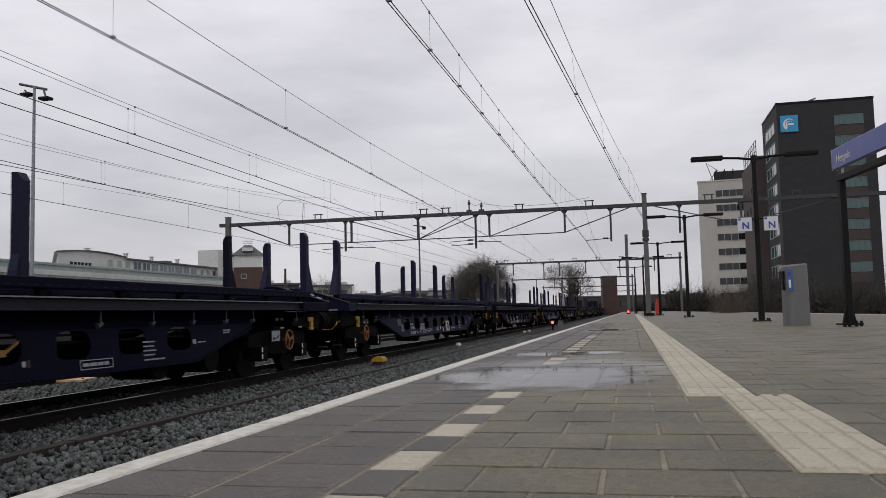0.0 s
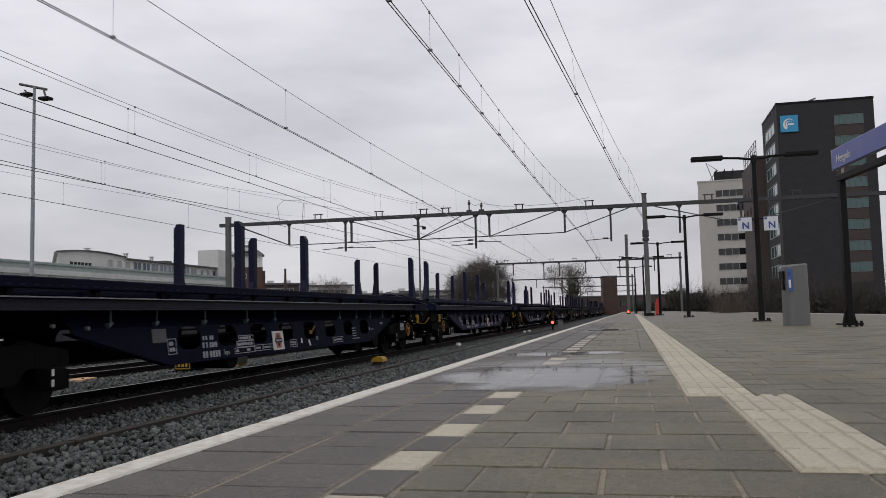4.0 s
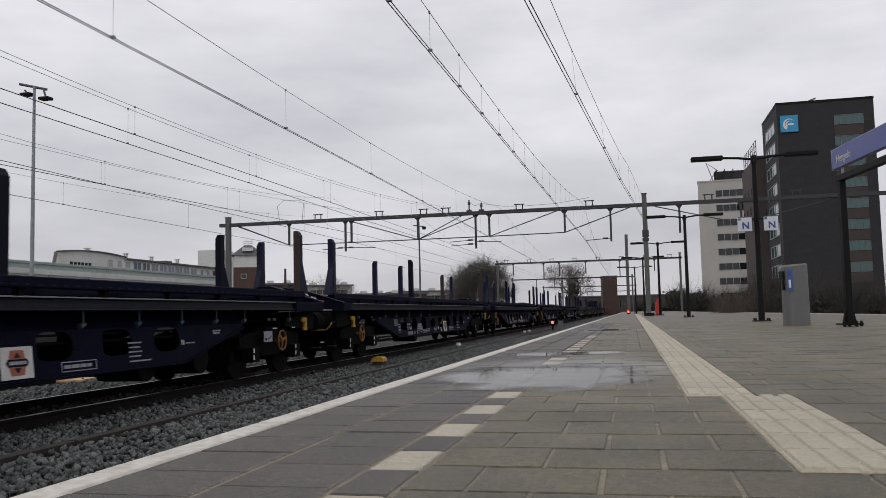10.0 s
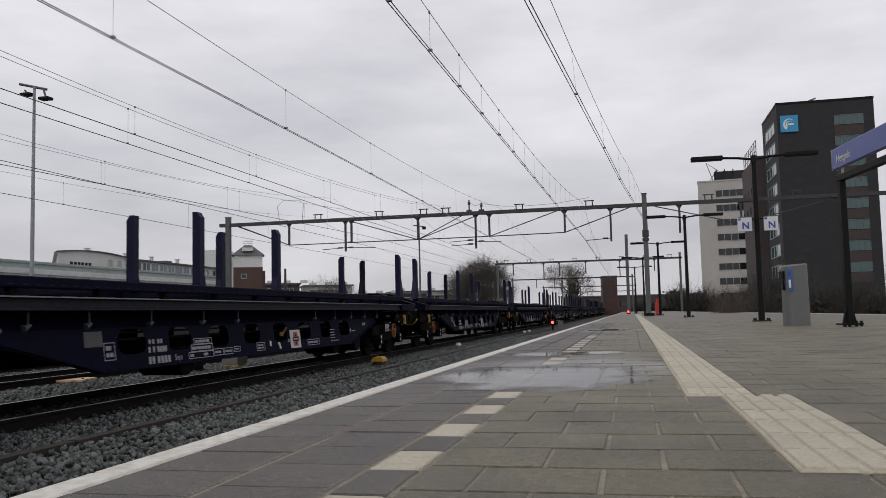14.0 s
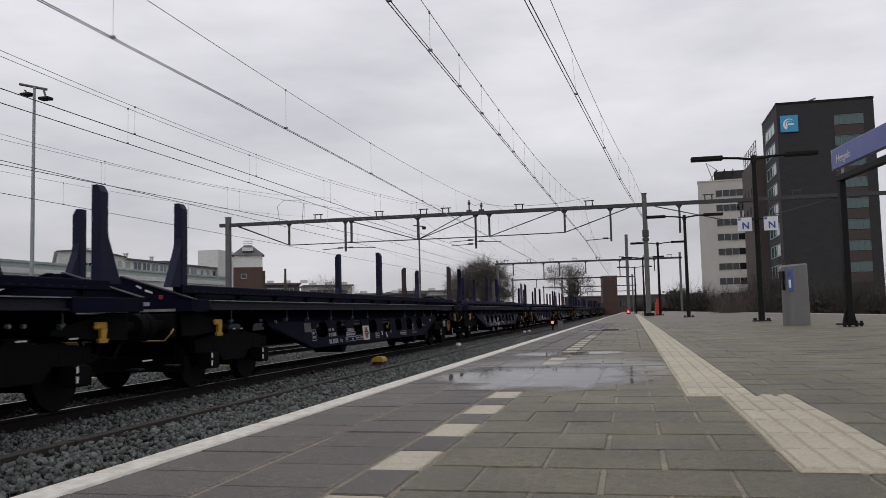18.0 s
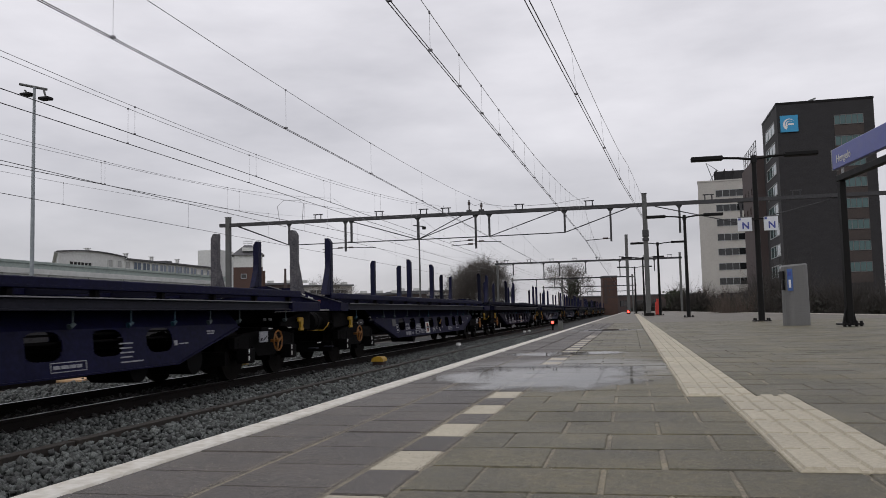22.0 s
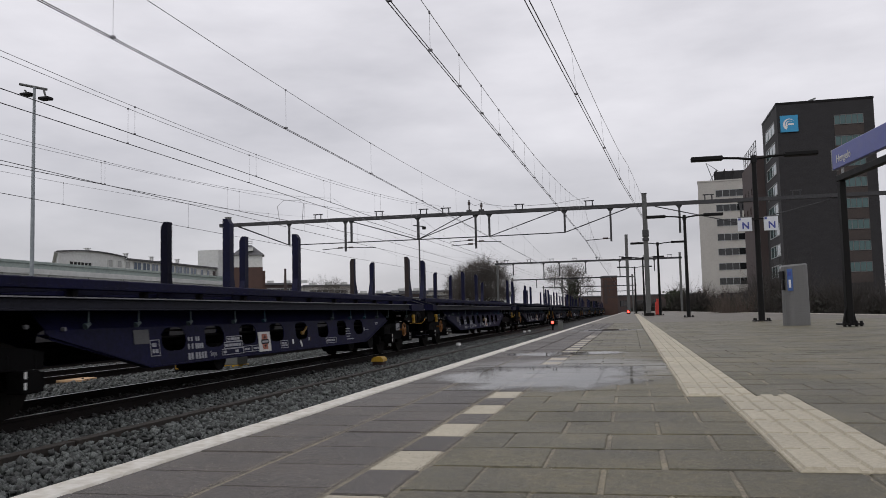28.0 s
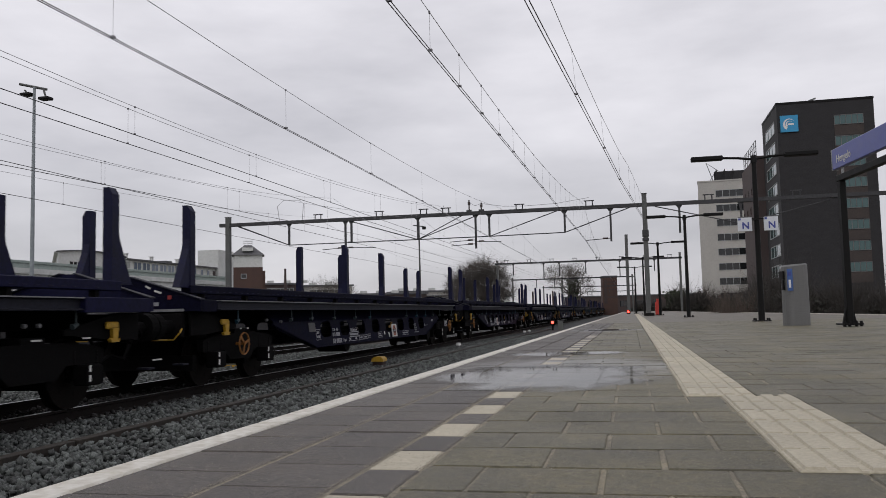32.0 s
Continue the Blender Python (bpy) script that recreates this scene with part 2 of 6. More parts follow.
WIRE_DK = surf("sooty_contact_wire", (0.09, 0.088, 0.094), (0.055, 0.054, 0.058), 3.0, 0.6, metal=0.1)
WIRE_PALE = surf("weathered_messenger_wire", (0.46, 0.46, 0.475), (0.32, 0.32, 0.33), 3.0, 0.6, metal=0.3)
INSULATOR = surf("brown_insulator", (0.05, 0.03, 0.025), (0.03, 0.02, 0.018), 5.0, 0.3)
BLACK = surf("black_powder_coat", (0.007, 0.0066, 0.0065), (0.004, 0.004, 0.004), 6.0, 0.6, bump=0.05, spec=0.2)
STEEL = surf("brushed_stainless", (0.20, 0.20, 0.195), (0.15, 0.15, 0.148), 4.0, 0.5, metal=0.6, stretch=(1, 1, 12))
SIGN_BLUE = surf("sign_blue_enamel", (0.055, 0.075, 0.30), (0.045, 0.06, 0.25), 3.0, 0.35)
SIGN_LIGHT = surf("sign_pale_face", (0.66, 0.68, 0.72), (0.58, 0.60, 0.64), 3.0, 0.4)
CYAN = surf("cyan_logo_panel", (0.03, 0.30, 0.55), (0.025, 0.25, 0.46), 1.0, 0.4)
DARK_BRICK = surf("dark_brick", (0.036, 0.0345, 0.037), (0.012, 0.0115, 0.0125), 0.6, 0.85, bump=0.2, coarse=4.5, stretch=(1, 1, 2.5))
BROWN_BRICK = surf("brown_brick", (0.076, 0.054, 0.050), (0.044, 0.032, 0.031), 0.5, 0.8, bump=0.2, coarse=9)
RED_BRICK = surf("red_brick", (0.100, 0.056, 0.044), (0.06, 0.036, 0.030), 0.6, 0.85, bump=0.2, coarse=9)
PALE_WALL = surf("pale_render_wall", (0.47, 0.455, 0.42), (0.38, 0.365, 0.34), 0.25, 0.8, coarse=3)
OFFWHITE = surf("offwhite_plaster", (0.62, 0.63, 0.61), (0.50, 0.51, 0.49), 0.3, 0.8, coarse=3)
ROOF_GREY = surf("grey_roofing", (0.13, 0.13, 0.135), (0.08, 0.08, 0.085), 0.4, 0.8, coarse=4)
PALE_GREEN = surf("pale_green_coping", (0.36, 0.42, 0.385), (0.27, 0.32, 0.30), 0.5, 0.7, coarse=5)
FRAME_GREY = surf("pale_window_frame", (0.34, 0.35, 0.35), (0.26, 0.27, 0.27), 1.0, 0.5)
WINDOW = glass("dark_window_glass", (0.010, 0.012, 0.013))
WINDOW_GREEN = glass("green_window_glass", (0.045, 0.10, 0.10))
WINDOW_PALE = glass("pale_blind_glass", (0.36, 0.37, 0.36))
WINDOW_BLUE = glass("blue_window_glass", (0.09, 0.12, 0.17))
FRAME_DULL = surf("dull_window_frame", (0.13, 0.14, 0.14), (0.09, 0.095, 0.095), 1.0, 0.5)
SPANDREL = surf("brown_spandrel_brick", (0.070, 0.055, 0.049), (0.035, 0.028, 0.026), 0.9, 0.85, bump=0.2, coarse=6)
RUST_DK = surf("dark_brown_rusty_steel", (0.032, 0.020, 0.019), (0.014, 0.010, 0.011), 5.0, 0.8, bump=0.3, coarse=40)
BLUE_CLEAN = surf("cleaner_wagon_blue_paint", (0.0105, 0.0108, 0.042), (0.005, 0.0052, 0.017), 1.1, 0.55, bump=0.12, coarse=14, spec=0.08)
MARKER_RED = surf("dull_red_marker", (0.26, 0.02, 0.02), (0.16, 0.012, 0.012), 8.0, 0.5)
POST_BLUE = surf("stanchion_blue_paint", (0.0095, 0.0105, 0.042), (0.004, 0.0043, 0.015), 3.0, 0.55, bump=0.15, coarse=35, spec=0.15)
PAINT_WORN = surf("worn_pale_paint", (0.13, 0.125, 0.13), (0.02, 0.018, 0.03), 4.0, 0.7, bump=0.3, coarse=22)
MAST_PALE = surf("pale_galvanised_mast", (0.30, 0.33, 0.345), (0.22, 0.245, 0.26), 1.0, 0.6)
BIN_BLUE = surf("bin_panel_blue", (0.06, 0.13, 0.36), (0.045, 0.10, 0.28), 5.0, 0.45)
GRAIN = surf("pale_sand_grain", (0.40, 0.365, 0.30), (0.22, 0.20, 0.165), 20.0, 0.8, island=0.3)
YELLOW_DK = surf("dull_yellow_paint", (0.24, 0.13, 0.014), (0.09, 0.05, 0.008), 8.0, 0.6)
DULL_GREY = surf("dull_grey_sheet", (0.085, 0.085, 0.088), (0.05, 0.05, 0.053), 5.0, 0.6)
ORANGE = surf("worn_orange_paint", (0.34, 0.13, 0.012), (0.12, 0.045, 0.007), 9.0, 0.55)
GREY_BOX = surf("grey_green_cabinet", (0.16, 0.165, 0.15), (0.11, 0.115, 0.105), 4.0, 0.6)
TWIG_TREE = surf("grey_tree_twigs", (0.14, 0.124, 0.110), (0.065, 0.058, 0.051), 2.0, 0.9)
TWIG_PALE = surf("pale_tan_canes", (0.13, 0.10, 0.08), (0.065, 0.05, 0.04), 2.0, 0.9)
BARK = surf("bare_bark", (0.075, 0.062, 0.052), (0.035, 0.03, 0.026), 3.0, 0.9, bump=0.4)
TWIG = surf("winter_twigs", (0.052, 0.045, 0.039), (0.023, 0.020, 0.0175), 2.0, 0.9)
IVY = surf("ivy_leaf", (0.045, 0.060, 0.028), (0.02, 0.028, 0.014), 2.0, 0.7, island=0.3)
HEDGE = surf("hedge_leaf", (0.022, 0.021, 0.012), (0.009, 0.009, 0.006), 1.0, 0.85, island=0.35)
SIGNAL_RED = glow("signal_red_glow", (1.0, 0.02, 0.014), 18)


# ---- mesh helpers ----
def mesh_of(name, bm, material, smooth=False):
    me = bpy.data.meshes.new(name)
    bm.to_mesh(me)
    bm.free()
    for m in (material if isinstance(material, (list, tuple)) else [material]):
        me.materials.append(m)
    if smooth:
        for p in me.polygons:
            p.use_smooth = True
    return me


def part(name, bm, material, parent, label="", at=None, smooth=False):
    """One mesh object under a thing or a part; at: its pose in its parent's space."""
    ob = new(name, bm if isinstance(bm, bpy.types.Mesh) else mesh_of(name, bm, material, smooth))
    ob.parent = parent
    if at is not None:
        ob.matrix_basis = at
    if label:
        ob["label"] = label
    return ob


def thing(name, label, category, at=None, group="", kind=""):
    ob = new(name)
    ob.empty_display_size = 0.3
    if at is not None:
        ob.matrix_basis = at
    return tagged(ob, label, category, group, kind)


def single(name, bm, material, label, category, at=None, group="", kind="", smooth=False):
    ob = new(name, bm if isinstance(bm, bpy.types.Mesh) else mesh_of(name, bm, material, smooth))
    if at is not None:
        ob.matrix_basis = at
    return tagged(ob, label, category, group, kind)


def setting(name, bm, material, label, at=None):
    return single(name, bm, material, label, "", at, "", "structure")


def box(bm, x0, x1, y0, y1, z0, z1, bev=0.0):
    vs = [bm.verts.new((x, y, z)) for x in (x0, x1) for y in (y0, y1) for z in (z0, z1)]
    fs = [bm.faces.new([vs[i] for i in f]) for f in
          ((0, 1, 3, 2), (4, 6, 7, 5), (0, 4, 5, 1), (2, 3, 7, 6), (0, 2, 6, 4), (1, 5, 7, 3))]
    if bev:
        es = list({e for f in fs for e in f.edges})
        bmesh.ops.bevel(bm, geom=es, offset=bev, segments=1, affect='EDGES')
    return bm


def boxed(*a, **k):
    return box(bmesh.new(), *a, **k)


def frame_axes(p0, p1):
    d = (Vector(p1) - Vector(p0))
    w = d.normalized()
    u = w.orthogonal().normalized()
    if abs(w.z) < 0.9:
        u = w.cross(Vector((0, 0, 1))).normalized()
    return u, w.cross(u)


def tube(bm, p0, p1, r0, r1=None, n=8, caps=True):
    r1 = r0 if r1 is None else r1
    u, v = frame_axes(p0, p1)
    rings = []
    for p, r in ((Vector(p0), r0), (Vector(p1), r1)):
        rings.append([bm.verts.new(p + (u * math.cos(2 * math.pi * i / n) + v * math.sin(2 * math.pi * i / n)) * r) for i in range(n)])
    for i in range(n):
        bm.faces.new((rings[0][i], rings[0][(i + 1) % n], rings[1][(i + 1) % n], rings[1][i]))
    if caps:
        bm.faces.new(list(reversed(rings[0])))
        bm.faces.new(rings[1])
    return bm


def tubed(*a, **k):
    return tube(bmesh.new(), *a, **k)


def poly_tube(bm, pts, r, n=6):
    """One connected bent tube through the points."""
    pts = [Vector(p) for p in pts]
    rings = []
    for i, p in enumerate(pts):
        a, b = pts[max(0, i - 1)], pts[min(len(pts) - 1, i + 1)]
        u, v = frame_axes(a, b)
        rings.append([bm.verts.new(p + (u * math.cos(2 * math.pi * j / n) + v * math.sin(2 * math.pi * j / n)) * r) for j in range(n)])
    for a, b in zip(rings, rings[1:]):
        for j in range(n):
            bm.faces.new((a[j], a[(j + 1) % n], b[(j + 1) % n], b[j]))
    bm.faces.new(list(reversed(rings[0])))
    bm.faces.new(rings[-1])
    return bm


def beam(bm, p0, p1, w, h):
    """A square bar from p0 to p1, w wide and h high."""
    u, v = frame_axes(p0, p1)
    q = [[bm.verts.new(Vector(p) + u * a * w / 2 + v * b * h / 2) for a, b in ((-1, -1), (1, -1), (1, 1), (-1, 1))] for p in (p0, p1)]
    for i in range(4):
        bm.faces.new((q[0][i], q[0][(i + 1) % 4], q[1][(i + 1) % 4], q[1][i]))
    bm.faces.new(list(reversed(q[0])))
    bm.faces.new(q[1])
    return bm


def prism(bm, pts, axis, a, b):
    """pts: outline in the two other axes (in x, y, z order), pushed from a to b along axis."""
    def put(p, v):
        c = list(p)
        c.insert(axis, v)
        return bm.verts.new(c)
    lo, hi = [put(p, a) for p in pts], [put(p, b) for p in pts]
    k = len(pts)
    for i in range(k):
        bm.faces.new((lo[i], lo[(i + 1) % k], hi[(i + 1) % k], hi[i]))
    bm.faces.new(list(reversed(lo)))
    bm.faces.new(hi)
    bmesh.ops.recalc_face_normals(bm, faces=bm.faces[:])
    return bm


def prismed(*a):
    return prism(bmesh.new(), *a)


def ring(bm, centre, axis, r, t, n=20, k=6):
    """A torus round axis (0 x, 1 y, 2 z)."""
    c = Vector(centre)
    a, b = [Vector([1.0 if i == j else 0.0 for i in range(3)]) for j in range(3) if j != axis]
    w = Vector([1.0 if i == axis else 0.0 for i in range(3)])
    vs = []
    for i in range(n):
        d = a * math.cos(2 * math.pi * i / n) + b * math.sin(2 * math.pi * i / n)
        vs.append([bm.verts.new(c + d * (r + t * math.cos(2 * math.pi * j / k)) + w * t * math.sin(2 * math.pi * j / k)) for j in range(k)])
    for i in range(n):
        for j in range(k):
            bm.faces.new((vs[i][j], vs[(i + 1) % n][j], vs[(i + 1) % n][(j + 1) % k], vs[i][(j + 1) % k]))
    return bm


def letters(text, size, material, name="lettering", bold=0.0):
    """A flat mesh of the text in the built-in font, in its own xy plane, centred."""
    cu = bpy.data.curves.new(name, 'FONT')
    cu.body, cu.size, cu.align_x, cu.align_y, cu.extrude, cu.resolution_u = text, size, 'CENTER', 'CENTER', 0.0015, 3
    cu.offset = bold
    ob = bpy.data.objects.new(name, cu)
    scene.collection.objects.link(ob)
    bpy.context.view_layer.update()
    me = bpy.data.meshes.new_from_object(ob.evaluated_get(bpy.context.evaluated_depsgraph_get()))
    bpy.data.objects.remove(ob)
    me.materials.clear()
    me.materials.append(material)
    return me


def bulk(name, verts, faces, material):
    me = bpy.data.meshes.new(name)
    me.from_pydata(verts, [], faces)
    me.update()
    me.materials.append(material)
    return me


# ---- ground, platform, tracks ----
def ground():
    bm = bmesh.new()
    box(bm, -900, 900, -700, 2500, BED - 1.2, BED - 0.06)
    setting("ground", bm, GROUND, "grey-brown gravel and earth around the railway yard")
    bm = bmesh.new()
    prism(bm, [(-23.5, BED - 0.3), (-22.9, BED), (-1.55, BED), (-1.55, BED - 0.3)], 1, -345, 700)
    setting("ballast_bed", bm, BALLAST, "crushed stone ballast bed, near-black to give shaded gaps between stones")


EDGE_R0, EDGE_R1 = (11.35, -30.0), (2.6, 160.0)     # the far platform edge, which closes in


def right_edge(y):
    return EDGE_R0[0] + (EDGE_R1[0] - EDGE_R0[0]) * (y - EDGE_R0[1]) / (EDGE_R1[1] - EDGE_R0[1])


EDGE_IN = -1.305      # inner side of the white kerb


def platform_base():
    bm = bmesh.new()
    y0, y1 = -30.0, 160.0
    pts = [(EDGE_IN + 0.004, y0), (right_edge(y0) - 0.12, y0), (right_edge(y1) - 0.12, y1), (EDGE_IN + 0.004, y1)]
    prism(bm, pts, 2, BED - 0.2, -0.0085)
    setting("platform", bm, SOIL_SHADOW, "platform body, soil coloured dark for the shadow lines of cross joints")
    bm = bmesh.new()
    # paving past the single slabs: a sheet of its own
    pts = [(EDGE_IN + 0.004, 26.0), (right_edge(26), 26.0), (right_edge(y1), y1), (EDGE_IN + 0.004, y1)]
    prism(bm, pts, 2, -0.0084, 0.0)
    pts = [(EDGE_IN + 0.004, -30.0), (right_edge(-30), -30.0), (right_edge(0), 0.378), (-0.547, 0.378), (-0.547, 0.31), (-0.695, 0.31), (-0.695, 0.372), (-1.0, 0.372), (-1.0, 0.25), (EDGE_IN + 0.004, 0.25)]
    prism(bm, pts, 2, -0.0084, 0.0)
    setting("pavement", bm, PLATFORM_FAR, "worn grey paving of the platform, damp after rain")
    bm = bmesh.new()
    y = y0
    while y < 60:
        box(bm, -1.405, EDGE_IN, y, y + 0.995, -0.12, 0.006, 0.006)
        y += 1.0
    box(bm, -1.405, EDGE_IN, 60, y1, -0.12, 0.006)
    setting("platform_edge", bm, EDGE_WHITE, "white painted concrete platform edge, slightly worn")
    bm = bmesh.new()
    box(bm, -1.395, -1.33, y0, y1, BED - 0.2, -0.13)
    setting("platform_wall", bm, CONCRETE, "grey concrete platform retaining wall")
    bm = bmesh.new()
    a, b = right_edge(y0), right_edge(y1)
    prism(bm, [(a, y0), (a + 0.14, y0), (b + 0.14, y1), (b, y1)], 2, -0.2, 0.03)
    setting("platform_edge_far", bm, EDGE_WHITE, "pale concrete edge on the other side of the platform")


def rail_profile():
    return [(-0.075, -0.17), (0.075, -0.17), (0.075, -0.158), (0.012, -0.14), (0.010, -0.045), (0.034, -0.035), (0.034, -0.003),
            (-0.034, -0.003), (-0.034, -0.035), (-0.010, -0.045), (-0.012, -0.14), (-0.075, -0.158)]


def tracks():
    sl = mesh_of("sleeper", prismed([(-1.26, -0.22), (1.26, -0.22), (1.24, -0.03), (-1.24, -0.03)], 1, -0.13, 0.13), SLEEPER)
    for i, x in enumerate(TRACKS):
        tr = thing("railway_track", "steel railway track on concrete sleepers in grey ballast" if i < 2 else "rusty railway track of the yard on concrete sleepers",
                   "track", pose(x, 0, RAIL), "tracks", "structure")
        for s in (-0.7525, 0.7525):
            bm = bmesh.new()
            prism(bm, [(s + a, b) for a, b in rail_profile()], 1, -340, 600)
            r = part("rail", bm, STEEL_RAIL, tr)
            part("rail_head", boxed(s - 0.030, s + 0.030, -340, 600, -0.004, 0.0), RAIL_HEAD, r, "bright worn running surface")
        bm = bmesh.new()
        if i in (1, 2):
            for k in range(60):
                part("sleeper", sl, SLEEPER, tr, at=pose(0, 3.0 + k * 0.6, -0.13))
            for k in range(150):
                box(bm, -1.25, 1.25, 39.0 + k * 0.6, 39.26 + k * 0.6, -0.35, -0.16)
        else:
            for k in range(220):
                box(bm, -1.25, 1.25, k * 0.6, 0.26 + k * 0.6, -0.35, -0.16)
        tagged(part("sleepers_further_on", bm, SLEEPER, tr), kind="stuff")


ground()
platform_base()
tracks()


# ---- overhead line ----
def portal(y, x0, x1, z, hangs, label, posts, saddles=0):
    p = thing("catenary_portal", label, "portal", pose(0, y, 0), "catenary portals")
    part("top_beam", boxed(x0, x1, -0.13, 0.13, z - 0.11, z + 0.11), PORTAL_GREY, p)
    for x, top, r, m in posts:
        po = part("post", boxed(x - r, x + r, -r, r, RAIL - 0.3, top), m, p)
        part("cap", boxed(x - r - 0.03, x + r + 0.03, -r - 0.03, r + 0.03, top, top + 0.03), m, po)
    for x, zb in hangs:
        h = part("drop_post", boxed(x - 0.06, x + 0.06, -0.06, 0.06, zb, z - 0.1), PORTAL_GREY, p)
        part("gusset", prismed([(x - 0.2, z - 0.11), (x + 0.2, z - 0.11), (x + 0.06, z - 0.3), (x - 0.06, z - 0.3)], 1, -0.02, 0.02), PORTAL_GREY, h)
    for k in range(saddles):
        x = x0 + 1.5 + (x1 - x0 - 3) * k / max(1, saddles - 1)
        st = bmesh.new()
        beam(st, (x - 0.2, 0, z + 0.1), (x - 0.2, 0, z + 0.4), 0.05, 0.05)
        beam(st, (x + 0.2, 0, z + 0.1), (x + 0.2, 0, z + 0.4), 0.05, 0.05)
        beam(st, (x - 0.32, 0, z + 0.42), (x + 0.32, 0, z + 0.42), 0.06, 0.06)
        part("messenger_saddle", st, PORTAL_GREY, p)
    return p


def main_portal():
    Y, Z = 52.0, 6.68
    p = portal(Y, -26.9, 17.4, Z, [(-21.93, 5.17), (-18.01, 4.6), (-17.6, 5.17), (-13.14, 5.17), (-9.39, 4.45), (-8.52, 5.18), (-3.82, 5.22), (-1.05, 4.55), (3.0, 4.9), (6.5, 5.3)],
               "grey steel catenary portal spanning the tracks and platform", [(-26.3, 7.2, 0.15, POST_GREY), (0.98, 7.35, 0.14, POST_GREY), (17.2, 7.1, 0.15, POST_GREY)])
    bm = bmesh.new()
    poly_tube(bm, [(-25.6, 0, Z - 0.12), (-21.93, 0, 5.17), (-17.6, 0, 5.17), (-13.14, 0, 5.17), (-8.52, 0, 5.18), (-3.82, 0, 5.22), (0.1, 0, Z - 0.12)], 0.035)
    part("lower_chord", bm, PORTAL_GREY, p)
    for a, b in (((-21.93, 5.17), (-25.6, 6.6)), ((-13.14, 5.17), (-17.8, 6.6)), ((-13.14, 5.17), (-9.1, 6.6)), ((-8.52, 5.18), (-4.2, 6.6)), ((-13.14, 5.17), (-10.2, 6.6)), ((1.6, 6.55), (6.5, 5.3)), ((6.5, 5.3), (12.0, 6.6))):
        part("diagonal_rod", tubed((a[0], 0, a[1]), (b[0], 0, b[1]), 0.03), PORTAL_GREY, p)
    for x in (-19.9, -15.7, -12.75, -11.3, -6.6, -2.3, 4.7, 9.6):
        st = bmesh.new()
        beam(st, (x - 0.2, 0, Z + 0.1), (x - 0.2, 0, Z + 0.4), 0.05, 0.05)
        beam(st, (x + 0.2, 0, Z + 0.1), (x + 0.2, 0, Z + 0.4), 0.05, 0.05)
        beam(st, (x - 0.32, 0, Z + 0.42), (x + 0.32, 0, Z + 0.42), 0.06, 0.06)
        part("messenger_saddle", st, PORTAL_GREY, p)
    for x, s, l, z in ((-18.01, -1, 1.6, 4.85), (-18.01, 1, 2.0, 4.85), (-9.39, 1, 1.6, 4.9), (-9.39, -1, 1.6, 4.75), (-9.39, -1, 1.7, 5.0), (-1.05, -1, 1.5, 4.75)):
        arm = part("steady_arm", tubed((x, 0, z), (x + s * l, 0, z - 0.08), 0.022), PORTAL_GREY, p)
        part("insulator", tubed((x + s * 0.2, 0, z), (x + s * 0.5, 0, z), 0.055, n=10), INSULATOR, arm)
    bm = bmesh.new()
    poly_tube(bm, [(-22.6, 0, Z + 0.1), (-22.75, 0, Z + 1.1), (-22.3, 0, Z + 1.5), (-21.2, 0, Z + 1.45), (-20.9, 0, Z + 1.2), (-21.0, 0, Z + 0.1)], 0.02)
    part("wire_loop", bm, WIRE_PALE, p, "thin pale cable loop")
    for x, h in ((-9.78, 0.85), (-9.0, 0.65)):
        st = part("insulator_stand", tubed((x, 0, Z + 0.1), (x, 0, Z + h), 0.045), INSULATOR, p)
        part("stand_base", boxed(x - 0.16, x + 0.16, -0.1, 0.1, Z + 0.11, Z + 0.22), PORTAL_GREY, st)
        part("insulator_disc", tubed((x, 0, Z + h - 0.3), (x, 0, Z + h - 0.12), 0.085, n=10), INSULATOR, st)
    part("jumper_cable", poly_tube(bmesh.new(), [(-9.78, 0, Z + 0.7), (-9.4, 0, Z + 0.48), (-9.0, 0, Z + 0.6), (-7.6, 0, Z + 0.35), (-6.4, 0, Z + 0.3), (-4.3, 0, Z + 0.36), (-2.3, 0, Z + 0.62)], 0.012), WIRE, p)
    c = part("clamp", boxed(0.79, 1.17, -0.19, 0.19, 4.75, 5.15), PORTAL_GREY, p, "dark collar on the mast")
    part("clamp_ring", tubed((0.98, 0, 4.5), (0.98, 0, 4.66), 0.2, n=12), PORTAL_GREY, c)


main_portal()
portal(110.0, -17.4, 6.4, 6.78, [(-15.0, 5.2), (-11.0, 4.6), (-9.0, 4.9), (-5.6, 5.2), (-1.3, 4.7), (3.0, 5.2)], "grey steel catenary portal further down the line",
       [(-17.1, 7.2, 0.12, POST_GREY), (6.15, 7.4, 0.13, POST_GREY)], 8)
for y, xa, xb in ((165.0, -23.0, 0.6), (225.0, -23.0, 1.5), (290.0, -23.0, 1.5)):
    portal(y, xa, xb, 6.7, [(-18, 5.0), (-14.5, 4.7), (-10, 4.9), (-5.6, 4.7)], "distant grey catenary portal over the tracks", [(xa + 0.3, 7.1, 0.14, POST_GREY), (xb - 0.3, 7.1, 0.14, POST_GREY), (-13.0, 7.0, 0.12, POST_GREY)])


def sag(y, low=5.39, mid=16.0, top=6.95, half=36.0, period=72.0):
    u = (y - mid + half) % period - half
    return low + (top - low) * (u / half) ** 2


